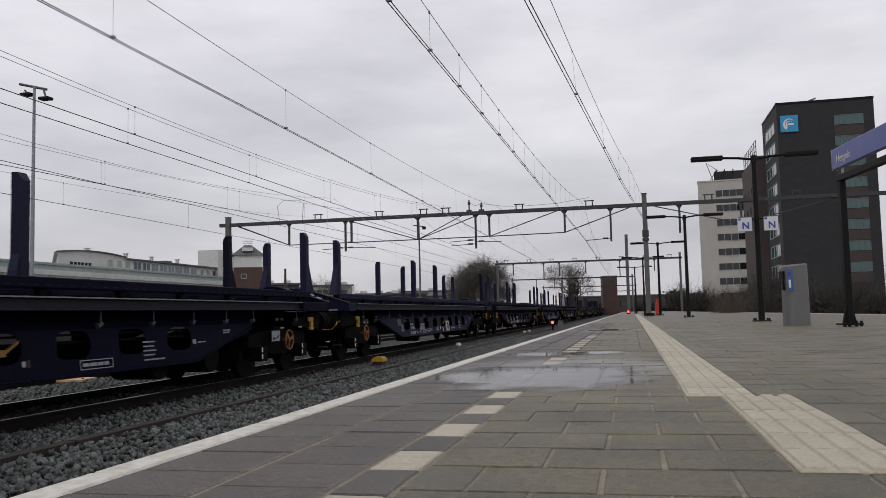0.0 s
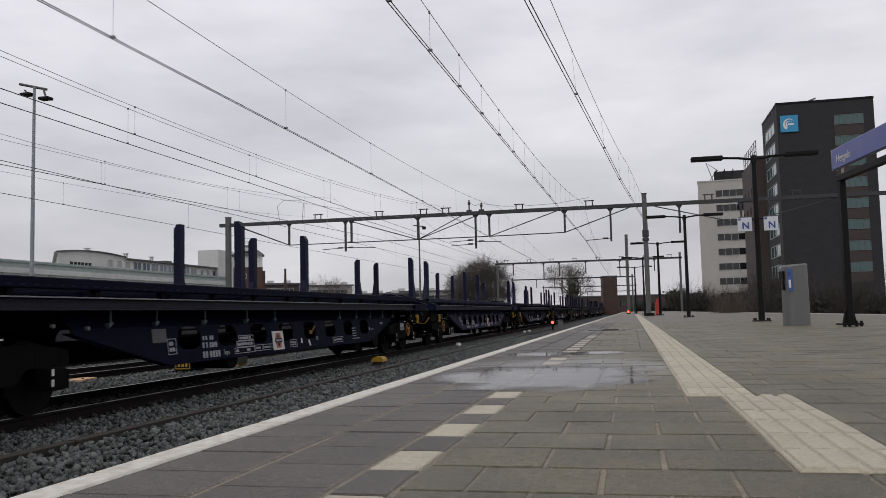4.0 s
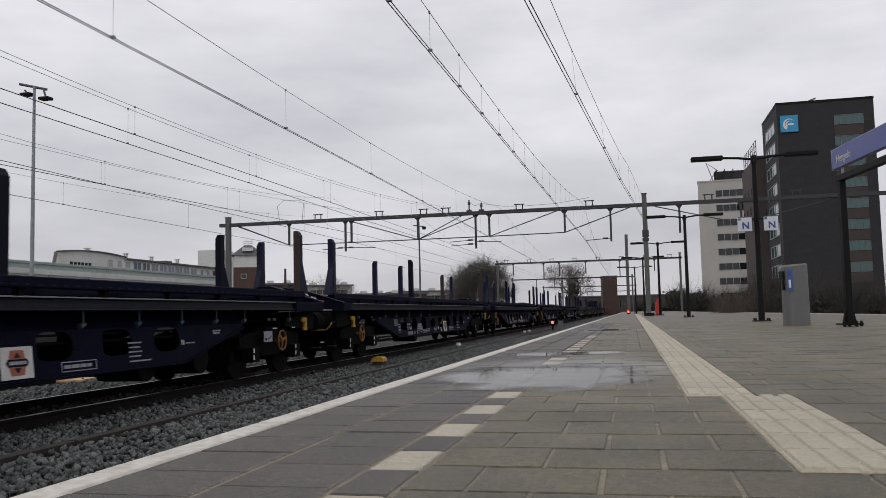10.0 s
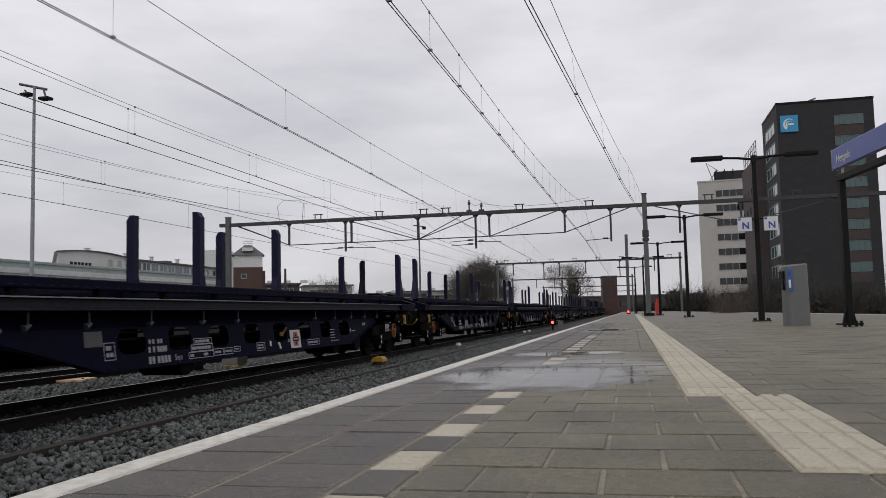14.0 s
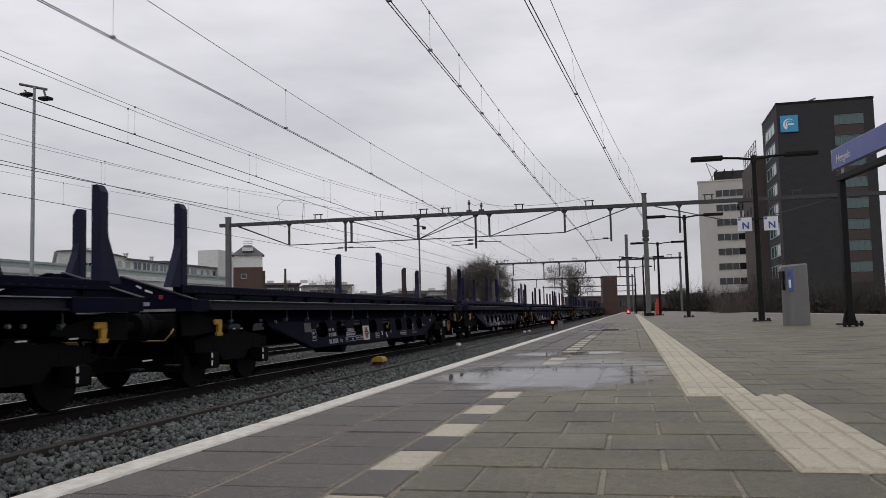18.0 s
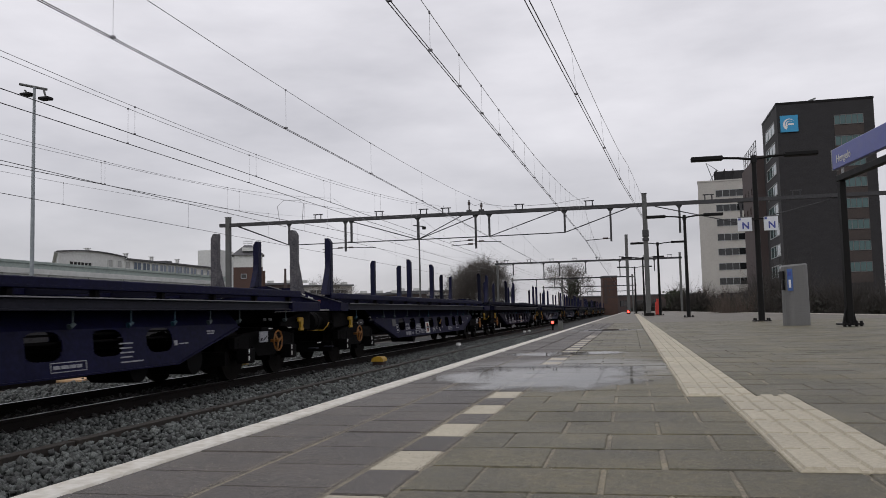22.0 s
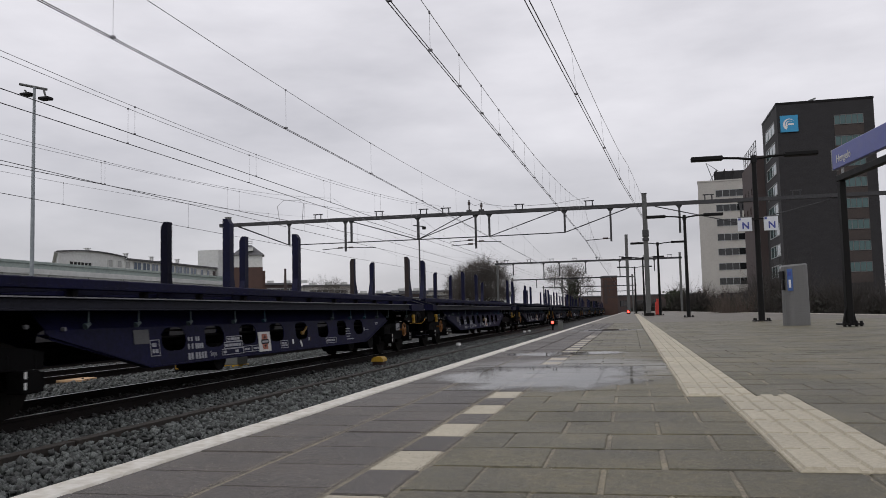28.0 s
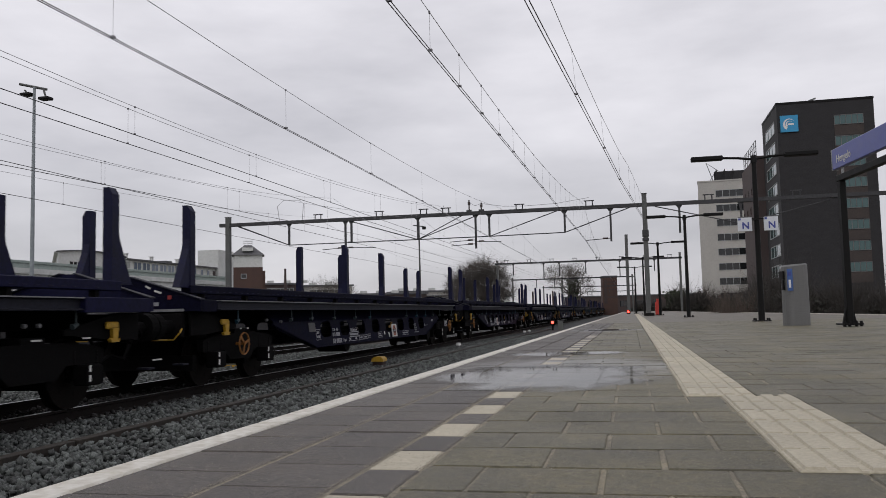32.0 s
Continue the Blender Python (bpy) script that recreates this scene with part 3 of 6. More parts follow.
def overhead(name_x, twin, step, label, low=5.39, mid=16.0, half=36.0, start=-9.0, shade=WIRE_DK, thick=0.0105):
    """One track's overhead line: contact wires, messenger wire and droppers; name_x gives x at y."""
    oh = thing("overhead_line", label, "overhead wire", None, "overhead lines")
    ys = list(range(-20, 301, 4))
    for d in ((-0.025, 0.025) if twin else (0.0,)):
        bm = bmesh.new()
        poly_tube(bm, [(name_x(y) + d, y, 4.74) for y in ys], 0.0082 if twin else thick, 5)
        part("contact_wire", bm, WIRE if twin else shade, oh)
    bm = bmesh.new()
    poly_tube(bm, [(name_x(y), y, sag(y, low, mid, 6.95, half, 2 * half)) for y in ys], 0.0066, 5)
    part("messenger_wire", bm, WIRE_PALE, oh)
    y = start
    while y < 120:
        dr = part("dropper", tubed((name_x(y), y, 4.74), (name_x(y), y, sag(y, low, mid, 6.95, half, 2 * half)), 0.004, n=4), WIRE_PALE, oh)
        bm = bmesh.new()
        box(bm, name_x(y) - (0.035 if twin else 0.016), name_x(y) + (0.035 if twin else 0.016), y - 0.03, y + 0.025, 4.745, 4.745 + (0.034 if twin else 0.028))
        part("contact_clamp", bm, WIRE, dr)
        z = sag(y, low, mid, 6.95, half, 2 * half)
        part("messenger_clamp", boxed(name_x(y) - 0.014, name_x(y) + 0.014, y - 0.02, y + 0.02, z - 0.02, z + 0.02), WIRE, dr)
        y += step
    return oh


def strayed(y):
    """A wire that swings across its neighbour between two masts."""
    return -16.61 + 0.107 * (min(max(y, 10), 45) - 19.5)


overhead(lambda y: -3.12 + 0.012 * (min(y, 52) - 11), True, 2.32, "twin contact wire and messenger of the platform track", 5.375, 18.0, 33.0, -9.88)
overhead(lambda y: -7.62 - 0.006 * max(0, y - 18), True, 6.66, "contact wire and messenger above the goods train", 5.65, 18.0, 34.0, -8.7)
overhead(lambda y: -11.33 + 0.0095 * min(y, 52), False, 6.4, "contact wire and messenger of a yard track", 5.39, 19.0, 31.0, -8.2)
overhead(lambda y: -12.09 + 0.0102 * min(y, 52), False, 6.6, "contact wire and messenger of a yard track", 5.61, 20.0, 30.0, -8.14)
overhead(lambda y: -16.36 + 0.009 * min(y, 52), False, 8.2, "thin contact wire of a far yard track", 5.44, 20.0, 24.0, -9.27)
overhead(strayed, False, 7.9, "thin contact wire swinging across a far yard track", 5.42, 22.0, 34.0, -8.2)
overhead(lambda y: -20.25, False, 9.0, "thin contact wire of the outermost yard track")


def crossing_wire():
    oh = thing("overhead_line", "twin contact wire crossing over the platform to a mast", "overhead wire", None, "overhead lines")
    pts = [(-3.2, -20, 4.74), (-1.29, 11.0, 4.74), (-0.92, 16.9, 4.74), (-0.55, 22.85, 4.74), (-0.21, 28.56, 4.74), (0.10, 33.2, 4.78), (0.8, 46.0, 5.2), (0.98, 51.9, 5.6)]
    for d in (-0.03, 0.03):
        bm = bmesh.new()
        poly_tube(bm, [(x + d, y, z) for x, y, z in pts], 0.0085, 5)
        part("contact_wire", bm, WIRE, oh)
    top = [(-3.2, -20, 6.6), (-1.34, 11.0, 5.75), (-0.99, 16.9, 5.69), (-0.62, 22.85, 5.69), (-0.25, 28.56, 5.79), (0.08, 33.2, 5.95), (0.98, 51.9, 6.9)]
    bm = bmesh.new()
    poly_tube(bm, top, 0.0066, 5)
    part("messenger_wire", bm, WIRE_PALE, oh)
    for y in (-7.0, -1.0, 5.0, 11.0, 16.9, 22.85, 28.56, 33.2, 38, 43):
        def on(line):
            for (xa, ya, za), (xb, yb, zb) in zip(line, line[1:]):
                if ya <= y <= yb:
                    f = (y - ya) / (yb - ya)
                    return (xa + f * (xb - xa), y, za + f * (zb - za))
        dr = part("dropper", tubed(on(pts), on(top), 0.004, n=4), WIRE_PALE, oh)
        x, _, z = on(pts)
        part("contact_clamp", boxed(x - 0.038, x + 0.038, y - 0.03, y + 0.03, z + 0.002, z + 0.032), WIRE, dr)


crossing_wire()


# ---- goods train ----
PITCH = 23.4
HALF = 11.7
COUPLING_0 = 19.30     # the coupling behind the first wagon at the start
WAGONS = 24
WHEEL_R = 0.46


def post_mesh(name, side, way, end, material):
    """A stanchion with a chamfered outer top and a gusset at its foot; side: +1 towards +x; way: where its gusset points along y; end posts have the long gusset."""
    bm = bmesh.new()
    w, d = 0.075, 0.085
    top, foot = 3.10, 1.70
    s = side
    pts = [(-s * w, foot), (-s * w, top), (s * w * 0.2, top), (s * w, top - 0.10), (s * w, foot)]
    prism(bm, pts, 1, -d, d)
    if end:
        g = [(way * d, foot), (way * (d + 0.34), foot), (way * (d + 0.26), 1.86), (way * (d + 0.03), 2.36), (way * d, 2.52)]
    else:
        g = [(way * d, foot), (way * (d + 0.07), foot), (way * (d + 0.055), 1.84), (way * d, 2.04)]
    lo, hi = [], []
    for y, z in g:
        lo.append(bm.verts.new((-w * 0.9, y, z)))
        hi.append(bm.verts.new((w * 0.9, y, z)))
    n = len(g)
    for i in range(n):
        bm.faces.new((lo[i], lo[(i + 1) % n], hi[(i + 1) % n], hi[i]))
    bm.faces.new(list(reversed(lo)))
    bm.faces.new(hi)
    bmesh.ops.recalc_face_normals(bm, faces=bm.faces[:])
    if material in (RUST, RUST_DK):
        bm.normal_update()
        for f in bm.faces:
            c = f.calc_center_median()
            f.material_index = 0 if f.normal.y < -0.7 and abs(c.y) < d + 0.01 else 1
        return mesh_of(name, bm, [material, POST_BLUE])
    return mesh_of(name, bm, material)


POSTS = {}
for s in (-1, 1):
    for k in (-1, 1):
        for e in (False, True):
            POSTS[s, k, e] = [post_mesh("stanchion", s, k, e, m) for m in (POST_BLUE, RUST, BLUE_DK, RUST_DK, PAINT_WORN)]


def wheel_mesh():
    bm = bmesh.new()
    for xa, xb, r in ((0.0, 0.03, WHEEL_R + 0.028), (0.03, 0.135, WHEEL_R)):
        tube(bm, (xa, 0, 0), (xb, 0, 0), r, r, 28)
    tube(bm, (0.02, 0, 0), (0.17, 0, 0), 0.13, 0.11, 14)
    for i in range(6):
        a = i * math.pi / 3
        tube(bm, (0.136, 0.29 * math.cos(a), 0.29 * math.sin(a)), (0.142, 0.29 * math.cos(a), 0.29 * math.sin(a)), 0.035, 0.03, 8)
    return mesh_of("wheel", bm, WHEEL)


WHEEL_ME = wheel_mesh()
SPACER = mesh_of("spacer_block", boxed(-0.05, 0.05, -0.05, 0.05, 1.455, 1.60), GRIME)
AXLE_ME = mesh_of("wheelset", tubed((-1.0, 0, 0), (1.0, 0, 0), 0.085, n=12), WHEEL)


def belly_plate():
    """The fish-bellied side plate with its oval openings."""
    top, low, kink = 1.31, 0.46, 1.07
    holes = [-4.5, -3.17, -1.84, -0.51, 0.82, 2.15, 3.48, 4.81]
    bm = bmesh.new()

    def bottom(y):
        a = abs(y)
        return low if a < 5.25 else low + (a - 5.25) / 2.25 * 0.5 if a < 7.5 else 1.0

    # upper band, lower band and webs between the openings
    step = 0.0366
    y = -7.5
    while y < 7.5 - 1e-6:
        near = min(abs(y + 0.02 - h) for h in holes) < 0.42
        y2 = min(7.5, y + (step if near else 0.12))
        m = (y + y2) / 2
        gap = None
        for h in holes:
            hw = 0.37
            if abs(m - h) < hw:
                t = max(0, 1 - abs((m - h) / hw) ** 4) ** 0.5
                gap = (0.865 - 0.185 * t, 0.865 + 0.185 * t)
        cols = [(bottom(y), bottom(y2), kink)] if gap is None else [(bottom(y), bottom(y2), gap[0]), (gap[1], gap[1], kink)]
        cols.append((kink, kink, top))
        for za0, za1, zb in cols:
            if zb <= max(za0, za1) + 0.005:
                continue
            v = [bm.verts.new((x, yy, zz)) for x in (1.16, 1.175) for yy, zz in ((y, za0), (y2, za1), (y2, zb), (y, zb))]
            for f in ((0, 1, 2, 3), (7, 6, 5, 4), (0, 4, 5, 1), (1, 5, 6, 2), (2, 6, 7, 3), (3, 7, 4, 0)):
                bm.faces.new([v[i] for i in f])
        y = y2
    # bottom flange
    for ya, yb in ((-7.5, -5.25), (-5.25, 5.25), (5.25, 7.5)):
        beam(bm, (1.13, ya, bottom(ya) + 0.01), (1.13, yb, bottom(yb) + 0.01), 0.16, 0.022)
    bmesh.ops.recalc_face_normals(bm, faces=bm.faces[:])
    return bm


def bars(bm, x, y, z, w, h, rows, t=0.02, gap=None):
    """Plain bars in place of small writing: rows of uneven length inside a box w by h whose lower front corner is y, z."""
    for r in range(rows):
        zz = z + h * (r + 0.5) / rows
        yy = y
        while yy < y + w - 0.04:
            l = random.uniform(0.05, 0.16)
            l = min(l, y + w - yy)
            box(bm, x, x + 0.003, yy, yy + l, zz - h / rows * 0.32, zz + h / rows * 0.32)
            yy += l + 0.02
    return bm


def outline(bm, x, y, z, w, h, t=0.012):
    box(bm, x, x + 0.003, y, y + w, z, z + t)
    box(bm, x, x + 0.003, y, y + w, z + h - t, z + h)
    box(bm, x, x + 0.003, y, y + t, z + t, z + h - t)
    box(bm, x, x + 0.003, y + w - t, y + w, z + t, z + h - t)
    return bm


def make_wagon():
    w = thing("flat_wagon", "dark blue steel stanchion wagon with an empty deck, rolling", "goods wagon", None, "wagons of the goods train")
    E = 10.6     # end stanchions
    # deck and long beams
    part("deck", boxed(-1.28, 1.28, -11.0, 11.0, 1.40, 1.455), BLUE_DK, w)
    for s in (-1, 1):
        bm = bmesh.new()
        prism(bm, [(s * 1.34, 1.315), (s * 1.37, 1.315), (s * 1.37, 1.335), (s * 1.315, 1.345), (s * 1.315, 1.455), (s * 1.38, 1.465), (s * 1.38, 1.482), (s * 1.26, 1.482), (s * 1.26, 1.315)], 1, -10.25, 10.25)
        part("side_sill", bm, SILL_GREY, w)
        part("upper_beam", boxed(s * 0.97 - 0.09, s * 0.97 + 0.09, -E - 0.12, E + 0.12, 1.60, 1.745, 0.012), BLUE, w)
        y = -10.2
        while y < 10.3:
            part("spacer_block", SPACER, None, w, at=pose(s * 0.97, y, 0))
            y += 1.7
        bm = belly_plate()
        if s < 0:
            bmesh.ops.scale(bm, vec=(-1, 1, 1), verts=bm.verts[:])
            bmesh.ops.reverse_faces(bm, faces=bm.faces[:])
        part("side_plate", bm, BLUE, w, "blue fish-bellied side plate with oval openings")
    for y in (-9, -6.6, -4.4, -1.6, 1.6, 4.4, 6.6, 9):
        part("cross_bearer", boxed(-0.88, 0.88, y - 0.09, y + 0.09, 1.60, 1.71), BLUE_DK, w)
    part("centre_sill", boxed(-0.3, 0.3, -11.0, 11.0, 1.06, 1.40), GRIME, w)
    # added dark box, keeps most daylight from showing through the side openings
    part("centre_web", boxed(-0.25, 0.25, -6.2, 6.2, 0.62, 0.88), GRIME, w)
    # stanchions: four pairs
    for y, x in ((-E, 0.96), (-1.71, 0.665), (1.71, 0.665), (E, 0.96)):
        for s in (-1, 1):
            k = (1 if y > 0 else -1) if abs(y) > 5 else (1 if y < 0 else -1)
            part("stanchion", POSTS[s, k, abs(y) > 5][0], None, w, at=pose(s * x, y, 0))
    # ends: buffer beam, pitched end plate, thick sill ends
    for e in (-1, 1):
        head = part("headstock", boxed(-1.1, 1.1, e * 11.03 - 0.06, e * 11.03 + 0.06, 0.88, 1.27, 0.01), GRIME, w, "black buffer beam")
        gable = [(-1.40, 1.30), (1.40, 1.30), (1.40, 1.485), (0.12, 1.885), (-0.12, 1.885), (-1.40, 1.485)]
        gp = part("end_plate", prismed(gable, 1, e * 10.97 - 0.035, e * 10.97 + 0.035), BLUE, w, "blue end plate with a pitched top edge")
        for s in (-1, 1):
            part("top_flange", prismed([(s * 1.41, 1.487), (s * 1.41, 1.503), (s * 0.12, 1.903), (s * 0.12, 1.887)], 1, e * 10.97 - 0.075, e * 10.97 + 0.075), SILL_GREY, gp, "worn flange along the pitched edge")
        part("wear_strip", boxed(-0.95, 1.1, e * 11.01 - 0.005, e * 11.01 + 0.005, 1.302, 1.345), WORN_LIT_EDGE, gp, "scraped pale lower edge")
        part("seam", boxed(-0.2, 1.2, e * 11.008 - 0.002, e * 11.008 + 0.002, 1.555, 1.567), BLUE_DK, gp)
        for x, z, l in ((0.40, 1.715, 0.09), (0.56, 1.635, 0.13)):
            part("white_tag", beam(bmesh.new(), (x, e * 11.01, z + 0.02), (x + l, e * 11.01, z - 0.025), 0.008, 0.032), PLACARD, gp, "small white tag")
        part("label_plate", boxed(0.52, 0.64, e * 11.01 - 0.004, e * 11.01 + 0.004, 1.40, 1.46), LETTER, gp)
        y0, y1 = (9.42, 10.93) if e > 0 else (-10.93, -10.45)
        for s in (-1, 1):
            part("sill_end", boxed(min(s * 1.255, s * 1.40), max(s * 1.255, s * 1.40), y0, y1, 1.285, 1.488, 0.008), BLUE, w, "thicker blue sill end")
            part("bracket_plate", prismed([(e * 10.92, 1.285), (e * 10.5, 1.285), (e * 9.3, 1.06), (e * 9.3, 1.0), (e * 10.5, 0.9), (e * 10.92, 0.9)], 0, s * 1.16 - 0.02, s * 1.16 + 0.02), GRIME, w)
            bu = part("buffer", tubed((s * 0.875, e * 11.09, 1.06), (s * 0.875, e * 11.5, 1.06), 0.11, 0.09, 14), GRIME, w)
            part("buffer_head", tubed((s * 0.875, e * 11.5, 1.06), (s * 0.875, e * 11.68, 1.06), 0.21, 0.22, 18), GRIME, bu)
            bm = bmesh.new()
            poly_tube(bm, [(s * 0.56, e * 11.1, 0.90), (s * 0.58, e * 11.16, 0.84), (s * 1.0, e * 11.16, 0.84), (s * 1.11, e * 11.16, 0.95), (s * 1.12, e * 11.1, 1.02)], 0.014)
            part("shunter_handle", bm, YELLOW if e < 0 else GRIME, head, "bent yellow shunter's handle" if e < 0 else "bent shunter's handle")
        bm = bmesh.new()
        poly_tube(bm, [(0.25, e * 11.1, 0.95), (0.25, e * 11.4, 0.55), (0.2, e * 11.65, 0.62)], 0.03)
        part("brake_hose", bm, GRIME, w)
        part("coupling_hook", boxed(-0.05, 0.05, min(e * 11.1, e * 11.5), max(e * 11.1, e * 11.5), 0.95, 1.1), GRIME, w)
        part("end_ladder_step", boxed(1.05, 1.25, e * 11.2 - 0.08, e * 11.2 + 0.08, 0.44, 0.465), SILL_GREY, w)
    part("reflector", boxed(0.81, 0.88, -11.02, -11.005, 1.505, 1.57), MARKER_RED, w, "small red marker")
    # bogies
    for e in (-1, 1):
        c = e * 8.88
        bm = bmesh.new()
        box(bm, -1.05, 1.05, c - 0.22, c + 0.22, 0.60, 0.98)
        # filler block, added to close the bright view through the bogie
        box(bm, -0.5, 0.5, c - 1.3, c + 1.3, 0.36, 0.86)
        bo = part("bogie", bm, GRIME, w, "black grimy two-axle bogie frame with an added filler block")
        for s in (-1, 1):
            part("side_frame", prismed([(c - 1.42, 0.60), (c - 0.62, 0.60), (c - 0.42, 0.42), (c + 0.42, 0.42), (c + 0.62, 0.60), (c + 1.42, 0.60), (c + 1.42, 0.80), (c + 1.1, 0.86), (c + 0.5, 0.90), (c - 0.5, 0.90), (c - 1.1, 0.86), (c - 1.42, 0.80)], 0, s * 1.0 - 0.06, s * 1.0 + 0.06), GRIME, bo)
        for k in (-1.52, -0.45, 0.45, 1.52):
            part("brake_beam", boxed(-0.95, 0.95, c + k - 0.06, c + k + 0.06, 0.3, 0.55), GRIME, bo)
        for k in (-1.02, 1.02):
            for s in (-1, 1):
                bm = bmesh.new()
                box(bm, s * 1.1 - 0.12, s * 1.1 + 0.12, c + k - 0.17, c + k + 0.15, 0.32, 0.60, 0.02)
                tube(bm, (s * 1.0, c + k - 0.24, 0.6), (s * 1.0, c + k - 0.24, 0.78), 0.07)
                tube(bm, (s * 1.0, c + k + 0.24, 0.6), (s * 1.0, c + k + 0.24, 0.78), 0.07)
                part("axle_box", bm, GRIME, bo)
            for z in (0.375, 0.505):
                part("white_mark", boxed(1.225, 1.23, c + k - 0.15, c + k - 0.11, z, z + 0.085), WHITE, bo, "white dash on the axle box")
            ws = part("wheelset", AXLE_ME, None, w, at=pose(0, c + k, WHEEL_R))
            part("wheel", WHEEL_ME, None, ws, at=pose(0.68, 0, 0))
            part("wheel", WHEEL_ME, None, ws, at=pose(-0.68, 0, 0, 0, 0, 180))
    # brake gear between the bogies
    for y, r in ((-2.9, 0.24), (4.3, 0.25), (5.94, 0.25)):
        part("air_tank", tubed((0.35, y, 0.50), (1.1, y, 0.50), r, r, 16), GRIME, w)
    part("brake_cylinder", tubed((0.0, -4.6, 0.75), (0.0, -3.8, 0.75), 0.2, n=14), GRIME, w)
    for x in (-0.5, 0.1, 0.5):
        part("brake_rod", beam(bmesh.new(), (x, -7.4, 0.78), (x, 7.4, 0.78), 0.05, 0.05), GRIME, w)
    # yellow levers and handwheel
    for y in (-9.83, 10.25):
        bm = bmesh.new()
        box(bm, 1.20, 1.26, y - 0.15, y + 0.12, 1.06, 1.16, 0.02)
        prism(bm, [(y - 0.01, 0.93), (y + 0.09, 0.93), (y + 0.12, 1.07), (y - 0.03, 1.07)], 0, 1.205, 1.255)
        prism(bm, [(y - 0.08, 0.92), (y - 0.05, 0.875), (y + 0.12, 0.875), (y + 0.15, 0.93), (y + 0.11, 0.915), (y + 0.08, 0.94), (y - 0.01, 0.94)], 0, 1.205, 1.255)
        lv = part("lever", bm, YELLOW, w, "yellow brake release lever")
        part("spindle", tubed((1.10, y - 0.1, 1.11), (1.21, y - 0.1, 1.11), 0.03), GRIME, lv)
    for y, z, l in ((9.63, 0.94, 0.17), (8.66, 0.94, 0.19), (-9.2, 0.97, 0.08), (-8.9, 0.97, 0.07), (11.3, 0.56, 0.25)):
        part("white_dash", boxed(1.2, 1.206, y, y + l, z, z + 0.022), PLACARD, w, "scraped white dash")
    for y, z in ((8.6, 1.13), (8.86, 1.13), (-7.9, 1.12), (-7.2, 1.08)):
        part("pipe_end", tubed((1.12, y, z), (1.17, y, z), 0.028, n=8), WORN_LIT_EDGE, w)
    for z in (0.9, 1.0):
        part("brake_pipe", beam(bmesh.new(), (1.02, -7.3, z), (1.02, 7.3, z), 0.03, 0.03), GRIME, w)
    for y in (-9.05, 9.08):
        bm = bmesh.new()
        ring(bm, (1.22, y, 0.70), 0, 0.2, 0.016, 22)
        for a in (0.3, 2.4, 4.5):
            beam(bm, (1.22, y, 0.70), (1.22, y + 0.19 * math.cos(a), 0.70 + 0.19 * math.sin(a)), 0.02, 0.05)
        tube(bm, (1.05, y, 0.70), (1.24, y, 0.70), 0.03)
        part("handwheel", bm, ORANGE, w, "orange hand brake wheel")
    bm = bmesh.new()
    box(bm, 1.17, 1.2, 0.78, 0.9, 0.78, 0.86)
    beam(bm, (1.19, 0.88, 0.82), (1.19, 1.12, 0.95), 0.03, 0.03)
    part("changeover_handle", bm, YELLOW_DK, w, "small yellow changeover handle")
    # hanging ratchet weights under the sill
    for y in (-9.3, -6.80, -5.63, -4.14, -2.55, -1.28, 2.6, 3.9, 5.1, 6.25, 7.35, 9.47):
        bm = bmesh.new()
        tube(bm, (1.22, y, 1.15), (1.22, y, 1.31), 0.013, 0.013, 6)
        tube(bm, (1.22, y - 0.07, 1.10), (1.22, y + 0.04, 1.14), 0.038, 0.022, 8)
        tube(bm, (1.17, y - 0.03, 1.12), (1.25, y - 0.03, 1.12), 0.025, 0.025, 8)
        part("ratchet", bm, CAP_PALE if int(y * 10) % 3 else CAP_BLUE, w, "pale ratchet hanging under the sill")
    # markings on the side plate
    X = 1.178
    t = part("class_marking", letters("Snps", 0.13, LETTER), None, w, "white class letters", at=pose(X, -3.26, 0.57, 90, 0, 90))
    bm = bmesh.new()
    for y in (-4.12, -4.02, -3.88, -3.78, -3.68, -3.58):
        box(bm, X, X + 0.003, y, y + 0.07, 0.51, 0.62)
    for y in (-4.1, -3.98, -3.86, -3.79, -3.72, -3.65):
        box(bm, X, X + 0.003, y, y + 0.055, 0.68, 0.77)
    for y in (-4.08, -3.98, -3.84, -3.76):
        box(bm, X, X + 0.003, y, y + 0.055, 0.81, 0.88)
    tagged(part("number_marking", bm, LETTER, w, "faded white number and owner bars"), kind="stuff")
    bm = bmesh.new()
    outline(bm, X, -2.95, 0.52, 0.84, 0.11)
    outline(bm, X, -2.85, 0.63, 0.74, 0.12)
    outline(bm, X, -2.75, 0.75, 0.62, 0.10)
    bars(bm, X, -2.82, 0.65, 0.68, 0.08, 1)
    bars(bm, X, -2.7, 0.765, 0.52, 0.07, 1)
    bars(bm, X, -2.9, 0.54, 0.14, 0.07, 1)
    bars(bm, X, -2.45, 0.54, 0.14, 0.07, 1)
    tagged(part("load_table", bm, LETTER, w, "white framed load limit table"), kind="stuff")
    for y, z, wd, h, rows in ((-2.1, 0.53, 0.36, 0.12, 1), (-1.72, 0.53, 0.34, 0.12, 1), (-1.33, 0.56, 0.25, 0.1, 1), (-0.38, 0.53, 0.38, 0.16, 2), (2.25, 0.53, 0.72, 0.13, 1), (-5.2, 0.62, 0.26, 0.25, 2)):
        bm = outline(bmesh.new(), X, y, z, wd, h)
        bars(bm, X, y + 0.05, z + 0.03, wd - 0.1, h - 0.06, rows)
        tagged(part("data_panel", bm, LETTER, w, "white framed data panel"), kind="stuff")
    bm = bmesh.new()
